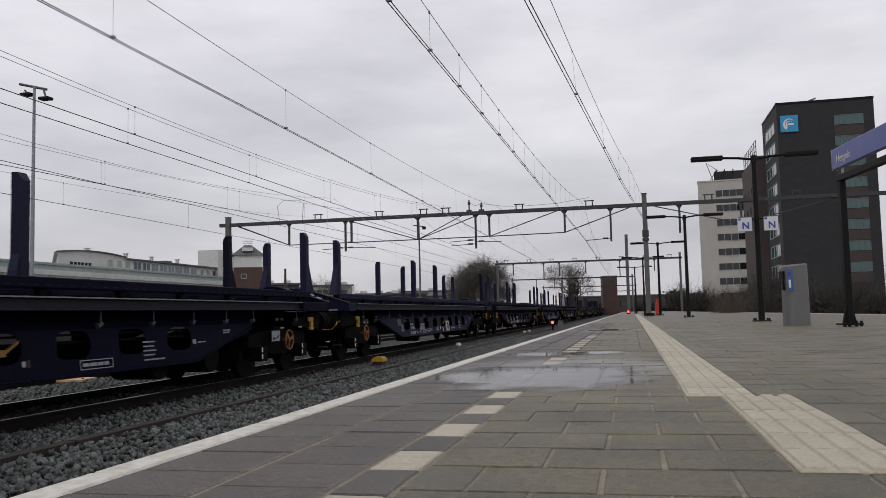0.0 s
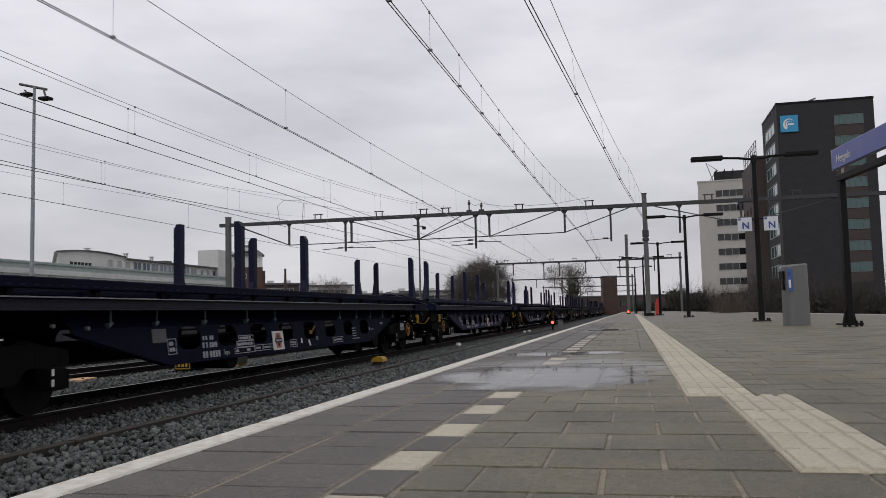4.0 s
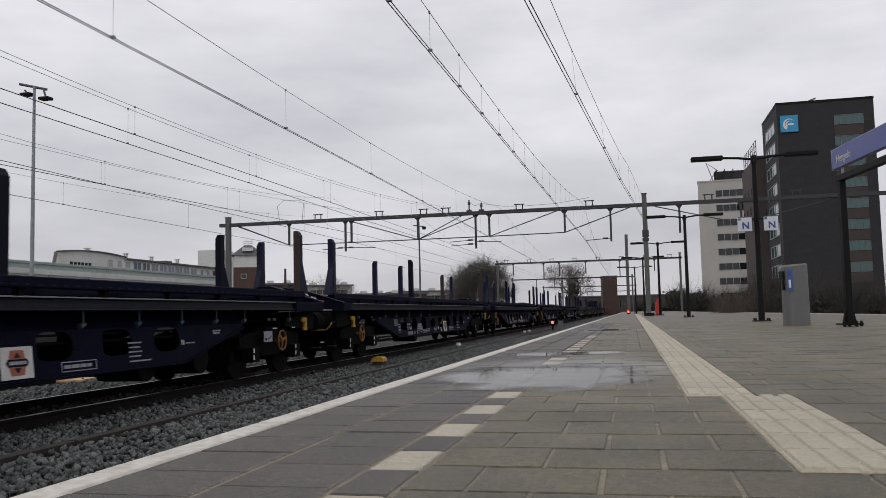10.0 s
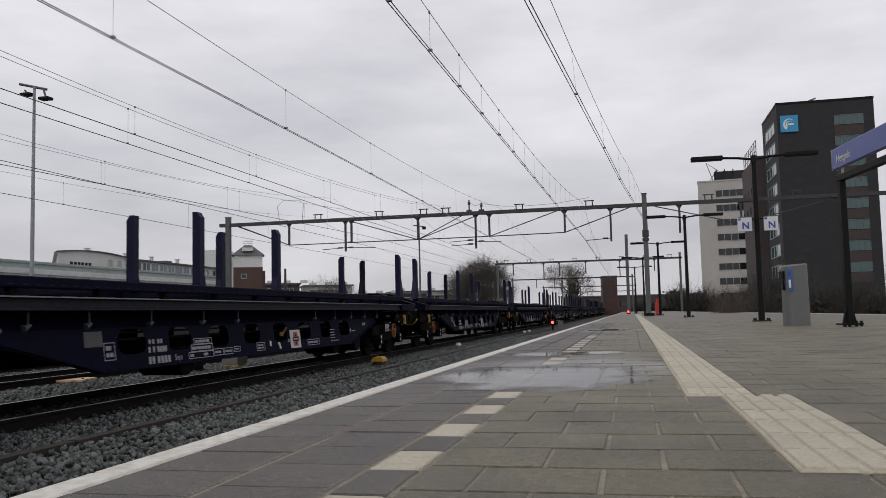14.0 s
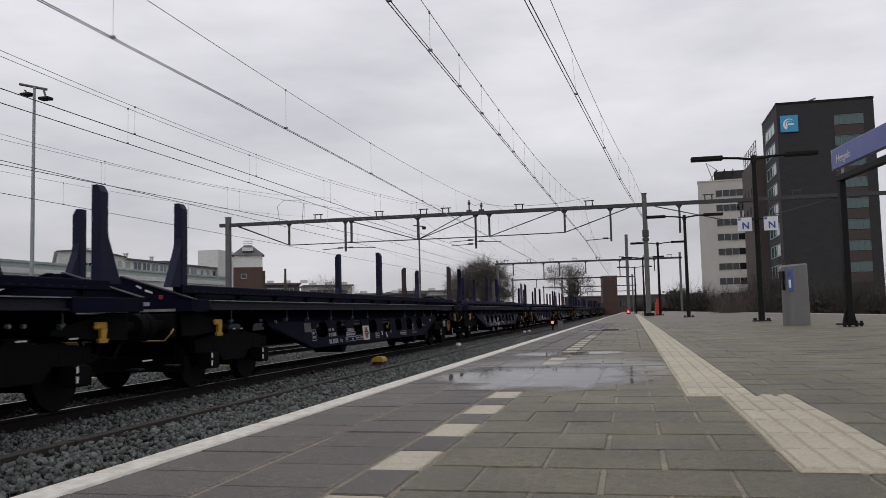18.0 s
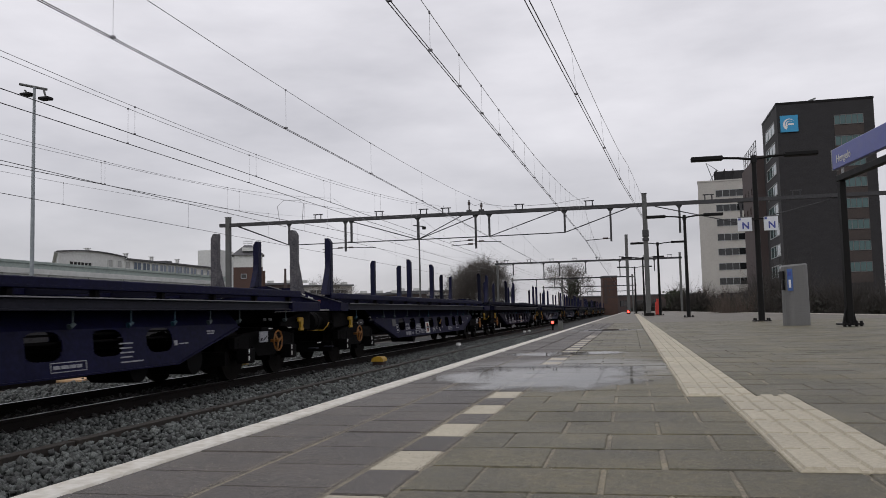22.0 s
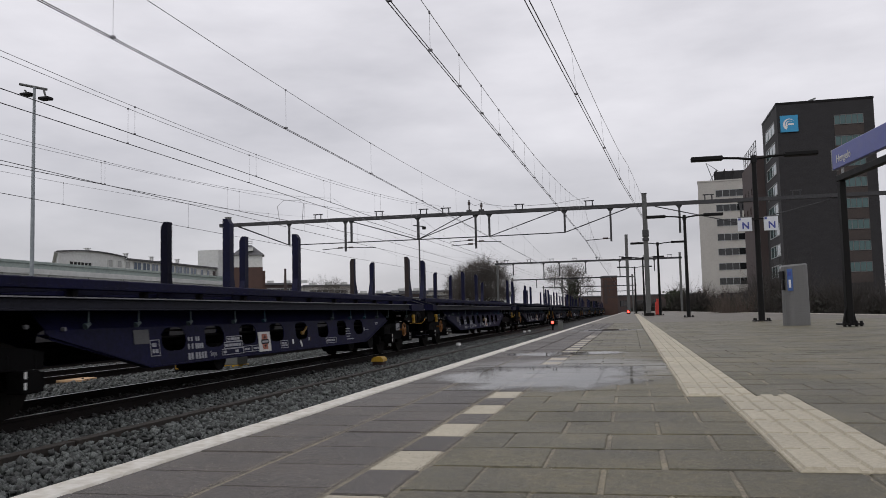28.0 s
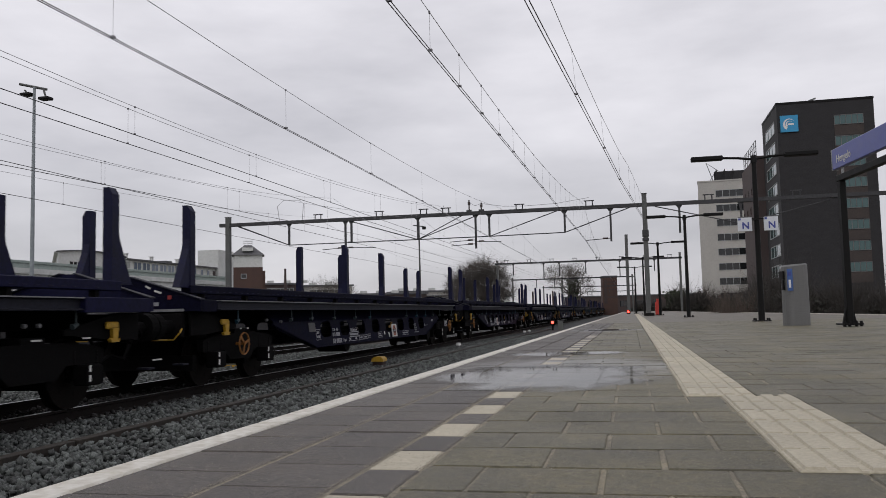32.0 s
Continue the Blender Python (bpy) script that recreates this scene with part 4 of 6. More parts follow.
    for i in range(4):
        box(bm, X, X + 0.003, 3.74, 3.74 + 0.3 + 0.04 * (i % 2), 0.64 + 0.065 * i, 0.66 + 0.065 * i)
    box(bm, X, X + 0.003, 3.74, 4.3, 0.57, 0.59)
    bars(bm, X, 5.21, 0.74, 0.1, 0.12, 1)
    bars(bm, X, 5.36, 0.77, 0.3, 0.03, 1)
    bars(bm, X, 6.3, 0.9, 0.3, 0.08, 2)
    tagged(part("text_marking", bm, LETTER, w, "white lines of small writing"), kind="stuff")
    part("white_tag", boxed(X, X + 0.004, 0.24, 0.31, 0.60, 0.70), WHITE, w)
    part("white_plate", boxed(X, X + 0.004, 1.17, 1.23, 0.64, 0.71), LETTER, w)
    part("red_tag", boxed(X, X + 0.004, 1.25, 1.31, 0.63, 0.72), RUST, w)
    part("small_lever", beam(bmesh.new(), (X + 0.01, 0.73, 0.53), (X + 0.01, 0.66, 0.65), 0.02, 0.05), WHITE, w)
    part("grey_plate", boxed(X, X + 0.01, -5.62, -5.22, 0.82, 1.03), DULL_GREY, w, "blank dull grey sheet plate")
    notice = part("notice_plate", boxed(1.19, 1.20, 8.25, 8.63, 0.69, 0.90), LETTER, w, "white instruction plate with black symbols")
    part("symbol_arc", boxed(1.201, 1.204, 8.29, 8.38, 0.72, 0.77), BLACK, notice)
    part("symbol_bar", beam(bmesh.new(), (1.203, 8.43, 0.73), (1.203, 8.58, 0.80), 0.004, 0.025), BLACK, notice)
    bm = bmesh.new()
    y = -10.3
    while y < 10.3:
        box(bm, 1.061, 1.064, y, y + 0.09, 1.635, 1.65)
        y += 0.24
    tagged(part("beam_slot_row", bm, POST_BLUE, w, "row of small slots along the upper beam"), kind="stuff")
    # pale strip paints the sky's highlight on the worn top flange
    part("sill_edge", boxed(1.3815, 1.386, -10.25, 10.25, 1.468, 1.484), WORN_LIT_EDGE, w, "worn upper sill edge with its sky highlight painted on")
    pl = part("placard", boxed(X + 0.004, X + 0.016, -0.27, 0.27, -0.19, 0.19), PLACARD, w, "white placard with an orange-red emblem", at=pose(0, 2.35, 0.70))
    for z in (-1, 1):
        part("emblem", prismed([(-0.14, z * 0.035), (0.14, z * 0.035), (0.11, z * 0.15), (-0.11, z * 0.15)], 0, X + 0.017, X + 0.020), PLACARD_RED, pl, "orange-red emblem block")
        part("arrow", prismed([(-0.06, z * 0.06), (0.06, z * 0.06), (0.0, z * 0.125)], 0, X + 0.0205, X + 0.0225), BLACK, pl)
    bd = part("emblem_band", prismed([(-0.19, 0.0), (-0.16, -0.045), (0.16, -0.045), (0.19, 0.0), (0.16, 0.045), (-0.16, 0.045)], 0, X + 0.0235, X + 0.0255), BLUE_DK, pl)
    part("band_bar", boxed(X + 0.026, X + 0.028, -0.145, 0.145, -0.02, 0.02), LETTER, bd)
    lean_sides(w)
    return w


def lean_sides(w):
    """The side plates and what is fixed to them lean inwards towards the deck, under the wide sill."""
    names = ("side_plate", "class_marking", "number_marking", "load_table", "data_panel", "text_marking", "white_tag", "white_plate", "red_tag", "small_lever", "grey_plate", "placard", "changeover_handle")
    for o in w.children:
        if not o.name.startswith(names):
            continue
        for c in [o] + list(o.children_recursive):
            m = c.matrix_basis.copy()
            p = c.parent
            while p is not None and p != w:
                m = p.matrix_basis @ m
                p = p.parent
            inv = m.inverted()
            for v in c.data.vertices:
                q = m @ v.co
                q.x -= math.copysign(max(0.0, q.z - 0.5) * 0.12 + (max(0.0, q.z - 1.07) * 0.8 if c.name.startswith("side_plate") else 0.0), q.x)
                v.co = inv @ q


first = make_wagon()
wagons = [first] + [copy_thing(first, Matrix()) for _ in range(WAGONS - 1)]


CLEANER = {}


def cleaner(me):
    """The same part in fresher paint."""
    if me.name not in CLEANER:
        CLEANER[me.name] = me.copy()
        CLEANER[me.name].materials[0] = BLUE_CLEAN
    return CLEANER[me.name]


def vary_wagons():
    """Rusty or darker stanchions and shifted placards set the wagons apart."""
    rng = random.Random(5)
    looks = {4: {6: 2, 7: 1}, 5: {6: 1, 7: 1}, 8: {6: 1, 7: 1}, 9: {6: 4, 7: 4}, 10: {6: 2, 7: 2}, 12: {6: 3, 7: 3}, 16: {6: 1, 7: 1}, 19: {6: 3, 7: 3}}
    places = {0: -2.4, 1: 1.55, 2: -1.0, 3: 1.58, 4: 1.45, 5: 1.45, 6: 1.55, 7: 1.45, 8: -1.23, 9: -1.2, 10: -1.2, 11: 1.5, 12: -1.17, 13: 1.42}
    for i, w in enumerate(wagons):
        posts = [o for o in w.children if o.name.startswith("stanchion")]
        order = sorted(posts, key=lambda o: (round(o.location.y, 2), o.location.x))
        for k, o in enumerate(order):
            kind = looks.get(i, {}).get(k, 2 if rng.random() < 0.04 else 0)
            for meshes in POSTS.values():
                if o.data == meshes[0]:
                    o.data = meshes[kind]
        for o in w.children:
            if o.name.startswith("placard"):
                o.location.y = places.get(i, rng.choice((1.3, -1.8)))
        for o in [c for c in w.children if c.name.startswith(("handwheel", "notice_plate"))]:
            back = o.data.vertices[0].co.y > 0
            if (i, back) in ((1, True), (3, True), (5, True), (7, True), (13, True), (2, False), (8, False), (9, False)):
                for c in list(o.children):
                    bpy.data.objects.remove(c)
                bpy.data.objects.remove(o)
        if i == 8:
            for o in order[2:4]:
                bpy.data.objects.remove(o)
        if i == 5:
            bpy.data.objects.remove(order[5])
        if i in (1, 3, 9, 10, 12, 13, 17, 20):
            for o in w.children:
                if o.name.startswith(("side_plate", "upper_beam", "sill_end", "end_plate")):
                    o.data = cleaner(o.data)
        if i in looks:
            w["label"] = "dark blue steel wagon with rusty worn stanchions and empty deck"


vary_wagons()


# ---- platform furniture ----
def lamp(x, y, h):
    l = thing("platform_lamp", "black double-armed platform lamp post", "street lamp", pose(x, y, 0), "platform lamps")
    part("pole", tubed((0, 0, 0.02), (0, 0, h), 0.085, 0.06, 14), BLACK, l)
    b = part("base_plate", boxed(-0.22, 0.22, -0.22, 0.22, 0.0, 0.03, 0.008), BLACK, l)
    for a, c in ((-1, -1), (1, -1), (1, 1), (-1, 1)):
        part("bolt", tubed((a * 0.17, c * 0.17, 0.03), (a * 0.17, c * 0.17, 0.09), 0.025, n=6), BLACK, b)
    part("collar", tubed((0, 0, h - 0.12), (0, 0, h + 0.08), 0.09, 0.07, 12), BLACK, l)
    for s in (-1, 1):
        bm = bmesh.new()
        poly_tube(bm, [(0, 0, h - 0.03), (s * 0.4, 0, h + 0.03), (s * 0.85, 0, h + 0.06)], 0.035)
        arm = part("arm", bm, BLACK, l)
        part("lamp_head", boxed(min(s * 0.8, s * 1.64), max(s * 0.8, s * 1.64), -0.12, 0.12, h + 0.0, h + 0.12, 0.02), BLACK, arm)
    return l


def all_lamps():
    a = lamp(3.39, 24.0, 4.42)
    for x, y in ((2.42, 38.5), (1.70, 53.5), (0.98, 68.0), (0.4, 83.0)):
        copy_thing(a, pose(x, y, 0))
    for s in (-1, 1):
        sg = thing("sector_sign", "pale square sign with a blue letter, hung from the lamp post", "sign", pose(3.40 + s * 0.335, 23.9, 2.43), "sector signs")
        part("panel", boxed(-0.18, 0.18, -0.03, 0.03, 0, 0.37, 0.006), SIGN_LIGHT, sg)
        part("backing_box", boxed(-0.16, 0.2, 0.031, 0.12, 0.02, 0.40, 0.006), DULL_GREY, sg)
        part("letter", letters("N", 0.25, SIGN_BLUE, bold=0.008), None, sg, "blue letter", at=pose(0.02, -0.034, 0.14, 90, 0, 0))
        part("blue_corner", boxed(-0.165, -0.10, -0.034, -0.031, 0.30, 0.355), SIGN_BLUE, sg)
        part("bracket", boxed(min(-s * 0.18, -s * 0.335), max(-s * 0.18, -s * 0.335), -0.015, 0.015, 0.31, 0.35), BLACK, sg)


def litter_bin():
    b = thing("litter_bin", "tall rounded stainless steel litter bin on the platform", "bin", pose(3.25, 18.3, 0, 0, 0, 8))
    bm = bmesh.new()
    n = 24
    pts = [(0.235 * math.copysign(abs(math.cos(a)) ** 0.6, math.cos(a)), 0.26 * math.copysign(abs(math.sin(a)) ** 0.6, math.sin(a))) for a in [2 * math.pi * i / n for i in range(n)]]
    lo = [bm.verts.new((x * 1.01, y * 1.01, 0.0)) for x, y in pts]
    hi = [bm.verts.new((x * 0.97, y * 0.97, 1.20 + x * 0.06)) for x, y in pts]
    cap = [bm.verts.new((x * 0.9, y * 0.9, 1.235 + x * 0.06)) for x, y in pts]
    for a, c in ((lo, hi), (hi, cap)):
        for i in range(n):
            bm.faces.new((a[i], a[(i + 1) % n], c[(i + 1) % n], c[i]))
    bm.faces.new(cap)
    bm.faces.new(list(reversed(lo)))
    part("body", bm, STEEL, b, smooth=False)
    part("mouth", boxed(-0.265, -0.232, -0.12, 0.14, 0.93, 1.10), BLACK, b, "black opening")
    part("ash_slot", boxed(-0.27, -0.24, -0.12, -0.03, 0.72, 0.92), BLACK, b)
    p = part("blue_panel", boxed(-0.225, -0.12, -0.272, -0.255, 0.70, 1.14), BIN_BLUE, b, "blue pictogram panel")
    part("pictogram", boxed(-0.205, -0.16, -0.279, -0.276, 0.76, 0.92), WHITE, p)
    part("notice", boxed(-0.215, -0.15, -0.279, -0.276, 1.0, 1.08), SIGN_BLUE, p)


def name_sign():
    s = thing("station_name_sign", "blue station name sign on black posts with white lettering", "sign", pose(3.85, 16.6, 0, 0, 0, 7.5))
    for i in range(2):
        y = -i * 2.6
        p = part("post", boxed(-0.055, 0.055, y - 0.07, y + 0.07, 0.03, 2.66, 0.01), BLACK, s)
        bm = bmesh.new()
        box(bm, -0.17, 0.17, y - 0.2, y + 0.2, 0.03, 0.06)
        prism(bm, [(-0.12, 0.06), (0.12, 0.06), (0.055, 0.36), (-0.055, 0.36)], 1, y - 0.03, y + 0.03)
        f = part("foot", bm, BLACK, p)
        for a in (-0.145, -0.06, 0.06, 0.145):
            part("bolt", tubed((a, y - 0.15, 0.0), (a, y - 0.15, 0.1), 0.028, n=6), BLACK, f)
    part("top_rail", boxed(-0.06, 0.06, -3.9, 0.09, 2.66, 2.78, 0.01), BLACK, s)
    for i in range(2):
        part("hanger", tubed((0.0, -0.1 - i * 2.4, 2.78), (0.0, -0.1 - i * 2.4, 2.905), 0.025), FRAME_GREY, s)
    pn = part("panel", boxed(-0.05, 0.05, -4.3, 0.25, 2.905, 3.29, 0.012), SIGN_BLUE, s, "long blue enamel panel")
    part("end_cap", boxed(-0.055, 0.055, 0.252, 0.27, 2.90, 3.295), FRAME_GREY, pn)
    part("station_name", letters("Hengelo", 0.20, PLACARD, bold=0.001), None, pn, "white station name", at=pose(-0.054, -0.30, 3.07, 90, 0, -90))


all_lamps()
litter_bin()
name_sign()


def small_platform_things():
    # round fire-red post and dark box by the far mast
    p = thing("red_post", "small red post with a box at the far mast", "post", pose(1.65, 56.0, 0))
    part("body", boxed(-0.18, 0.18, -0.15, 0.15, 0.03, 0.82, 0.02), RED, p)
    part("head", boxed(-0.11, 0.11, -0.1, 0.1, 0.82, 1.05, 0.02), RED, p)
    part("foot", boxed(-0.22, 0.22, -0.2, 0.2, 0, 0.03), BLACK, p)
    single("equipment_box", boxed(-0.3, 0.3, -0.25, 0.25, 0, 0.18, 0.02), BLACK, "low dark equipment box at the foot of the mast", "box", pose(0.98, 51.2, 0))
    m = thing("mast", "tall plain grey steel mast", "mast", pose(-0.28, 85.0, 0))
    part("shaft", boxed(-0.15, 0.15, -0.15, 0.15, 0.0, 7.8), POST_GREY, m)
    c = thing("manhole_cover", "dark iron drain cover set in the paving", "drain cover", pose(-0.43, 17.0, 0))
    part("plate", boxed(-0.42, 0.32, -0.25, 0.25, 0.001, 0.006), BLACK, c)


small_platform_things()


# ---- lineside things ----
def dwarf_signal(x, y, z, h):
    s = thing("dwarf_signal", "low black dwarf signal showing red beside the track", "signal", pose(x, y, z), "dwarf signals")
    part("stem", boxed(-0.06, 0.06, -0.06, 0.06, -0.25, h - 0.15), BLACK, s)
    b = part("housing", boxed(-0.16, 0.16, -0.1, 0.1, h - 0.22, h + 0.14, 0.02), BLACK, s)
    part("hood", tubed((0, -0.2, h), (0, -0.1, h), 0.10, n=14, caps=False), BLACK, b)
    part("lens", tubed((0, -0.115, h), (0, -0.1, h), 0.095, n=16), SIGNAL_RED, b, "glowing red lens")
    return s


dwarf_signal(-5.5, 60.0, BED, 0.55)
dwarf_signal(-0.33, 80.0, 0.0, 0.2)
rb = thing("relay_box", "small grey relay box on the ballast beside the dwarf signal", "trackside box", pose(-4.95, 60.0, BED))
part("body", boxed(-0.17, 0.17, -0.2, 0.2, 0.0, 0.62, 0.015), GREY_BOX, rb)
part("lid", boxed(-0.19, 0.19, -0.22, 0.22, 0.62, 0.66, 0.01), DULL_GREY, rb)


def lineside():
    c = thing("cable_duct", "brown rusty cable duct lying in the ballast", "cable duct", pose(-5.85, 0, BED))
    y = 2.0
    k = 0
    while y < 60:
        part("duct_section", boxed(-0.07, 0.07, y, y + 2.95, 0.0, 0.085, 0.006), DUCT_BROWN, c)
        y += 3.0
    b = thing("balise_marker", "yellow plastic box on a dark foot by the rail", "trackside box", pose(-6.41, 21.0, BED))
    part("foot", boxed(-0.13, 0.13, -0.15, 0.15, -0.02, 0.15), RUST, b)
    part("lid", prismed([(-0.16, 0.15), (0.16, 0.15), (0.15, 0.22), (0.09, 0.27), (-0.09, 0.27), (-0.15, 0.22)], 1, -0.18, 0.18), YELLOW, b)
    for i, (x, y) in enumerate(((-6.51, 31.7), (-6.3, 50.3), (-6.3, 52.6))):
        w = thing("white_marker", "small white trackside marker cap on a stub", "marker", pose(x, y, BED), "trackside markers")
        part("cap", tubed((0, 0, 0.12), (0, 0, 0.22), 0.11, 0.08, 12), WHITE, w)
        part("stub", tubed((0, 0, -0.03), (0, 0, 0.14), 0.04, n=8), GALV, w)
    p = thing("plank", "pale wooden board lying between the rails", "board", pose(-12.24, 16.73, BED + 0.03, 0, 0, 14))
    part("board", boxed(-0.36, 0.36, -0.42, 0.42, 0, 0.05, 0.005), WOOD, p)
    for x in (-0.2, 0.25):
        part("bolt", tubed((x, -0.1, 0.05), (x, -0.1, 0.075), 0.03, n=6), BLACK, p)
    for x, y, m in ((-10.75, 21.6, GREY_BOX), (-10.87, 19.35, BLACK)):
        y0 = thing("track_box", "grey trackside equipment box on a yellow foot" if m is GREY_BOX else "black trackside box with a yellow-framed number plate", "trackside box", pose(x, y, BED), "trackside boxes")
        part("body", boxed(-0.24, 0.24, -0.3, 0.3, 0.08, 0.60 if m is GREY_BOX else 0.42, 0.015), m, y0)
        part("foot", boxed(-0.27, 0.27, -0.33, 0.33, 0.0, 0.08), YELLOW if m is GREY_BOX else BLACK, y0)
        if m is BLACK:
            pl = part("number_frame", boxed(-0.2, 0.2, -0.306, -0.302, 0.12, 0.36), YELLOW, y0, "yellow plate frame")
            part("plate_field", boxed(-0.175, 0.175, -0.31, -0.307, 0.145, 0.335), BLACK, pl)
            for k in range(3):
                part("digit_bar", boxed(-0.13 + k * 0.1, -0.07 + k * 0.1, -0.314, -0.311, 0.18, 0.30), YELLOW, pl)


lineside()


def flood_mast():
    f = thing("floodlight_mast", "tall grey floodlight mast with two lamps on a crossbar", "floodlight", pose(-26.0, 32.6, BED))
    z = 12.0
    part("mast_tube", tubed((0, 0, -0.1), (0, 0, z), 0.11, 0.06, 14), MAST_PALE, f)
    part("crossbar", tubed((-0.62, -0.2, z + 0.14), (0.5, 0.2, z - 0.1), 0.06), POST_GREY, f)
    for s, dz in ((-0.36, 0.30), (0.60, 0.56)):
        h = part("floodlight", boxed(s - 0.28, s + 0.26, -0.2, 0.2, z - dz - 0.08, z - dz + 0.05, 0.03), BLACK, f)
        part("bracket", beam(bmesh.new(), (s, 0, z - dz + 0.05), (s - 0.14, 0, z - 0.1), 0.08, 0.06), POST_GREY, h)


flood_mast()


def slim_pole():
    p = thing("camera_pole", "slim grey pole with small cameras at its top", "pole", pose(-17.6, 70.0, BED))
    part("tube", tubed((0, 0, -0.1), (0, 0, 9.3), 0.09, 0.06, 10), POST_GREY, p)
    part("crossarm", tubed((-0.5, 0, 9.0), (0.45, 0, 8.85), 0.05), POST_GREY, p)
    part("camera_unit", boxed(0.3, 0.6, -0.1, 0.1, 8.6, 8.85, 0.02), BLACK, p)


def yard_wall():
    # added, not a known wall: darkens the low background seen beneath the wagons
    w = thing("yard_wall", "low dark wall added to darken the background under the wagons", "wall", pose(-24.6, 0, BED), "", "structure")
    part("brickwork", boxed(-0.15, 0.15, -10, 160, -0.2, 1.9), DARK_BRICK, w)
    part("coping", boxed(-0.19, 0.19, -10, 160, 1.9, 1.98), BLACK, w)


slim_pole()
yard_wall()


# ---- buildings ----
def turned(a, b):
    """The pose at a whose x axis runs to b, on the ground."""
    d = Vector((b[0] - a[0], b[1] - a[1], 0))
    return Matrix.Translation((a[0], a[1], BED)) @ Matrix.Rotation(math.atan2(d.y, d.x), 4, 'Z'), d.length


def window(parent, x0, x1, z0, z1, y, n=3, glassy=None, fr=None):
    """A window in a wall that faces -y: recessed panes, frame and mullions."""
    fr = fr or FRAME_GREY
    bm = bmesh.new()
    t = 0.09
    box(bm, x0, x1, y - 0.06, y + 0.1, z0, z0 + t)
    box(bm, x0, x1, y - 0.06, y + 0.1, z1 - t, z1)
    xs = [x0 + (x1 - x0 - t) * i / n for i in range(n + 1)]
    for x in xs:
        box(bm, x, x + t, y - 0.05, y + 0.1, z0 + t, z1 - t)
    w = part("window", bm, fr, parent)
    for i in range(n):
        part("pane", boxed(xs[i] + t, xs[i + 1], y + 0.0, y + 0.03, z0 + t, z1 - t), glassy or WINDOW_GREEN, w)
    return w


def side_window(parent, y0, y1, z0, z1, x, n=2, glassy=None, fr=None):
    """A window in a wall that faces -x."""
    fr = fr or FRAME_GREY
    bm = bmesh.new()
    t = 0.12
    box(bm, x - 0.06, x + 0.1, y0, y1, z0, z0 + t)
    box(bm, x - 0.06, x + 0.1, y0, y1, z1 - t, z1)
    ys = [y0 + (y1 - y0 - t) * i / n for i in range(n + 1)]
    for y in ys:
        box(bm, x - 0.05, x + 0.1, y, y + t, z0 + t, z1 - t)
    w = part("window", bm, fr, parent)
    for i in range(n):
        part("pane", boxed(x, x + 0.03, ys[i] + t, ys[i + 1], z0 + t, z1 - t), glassy or WINDOW_GREEN, w)
    return w


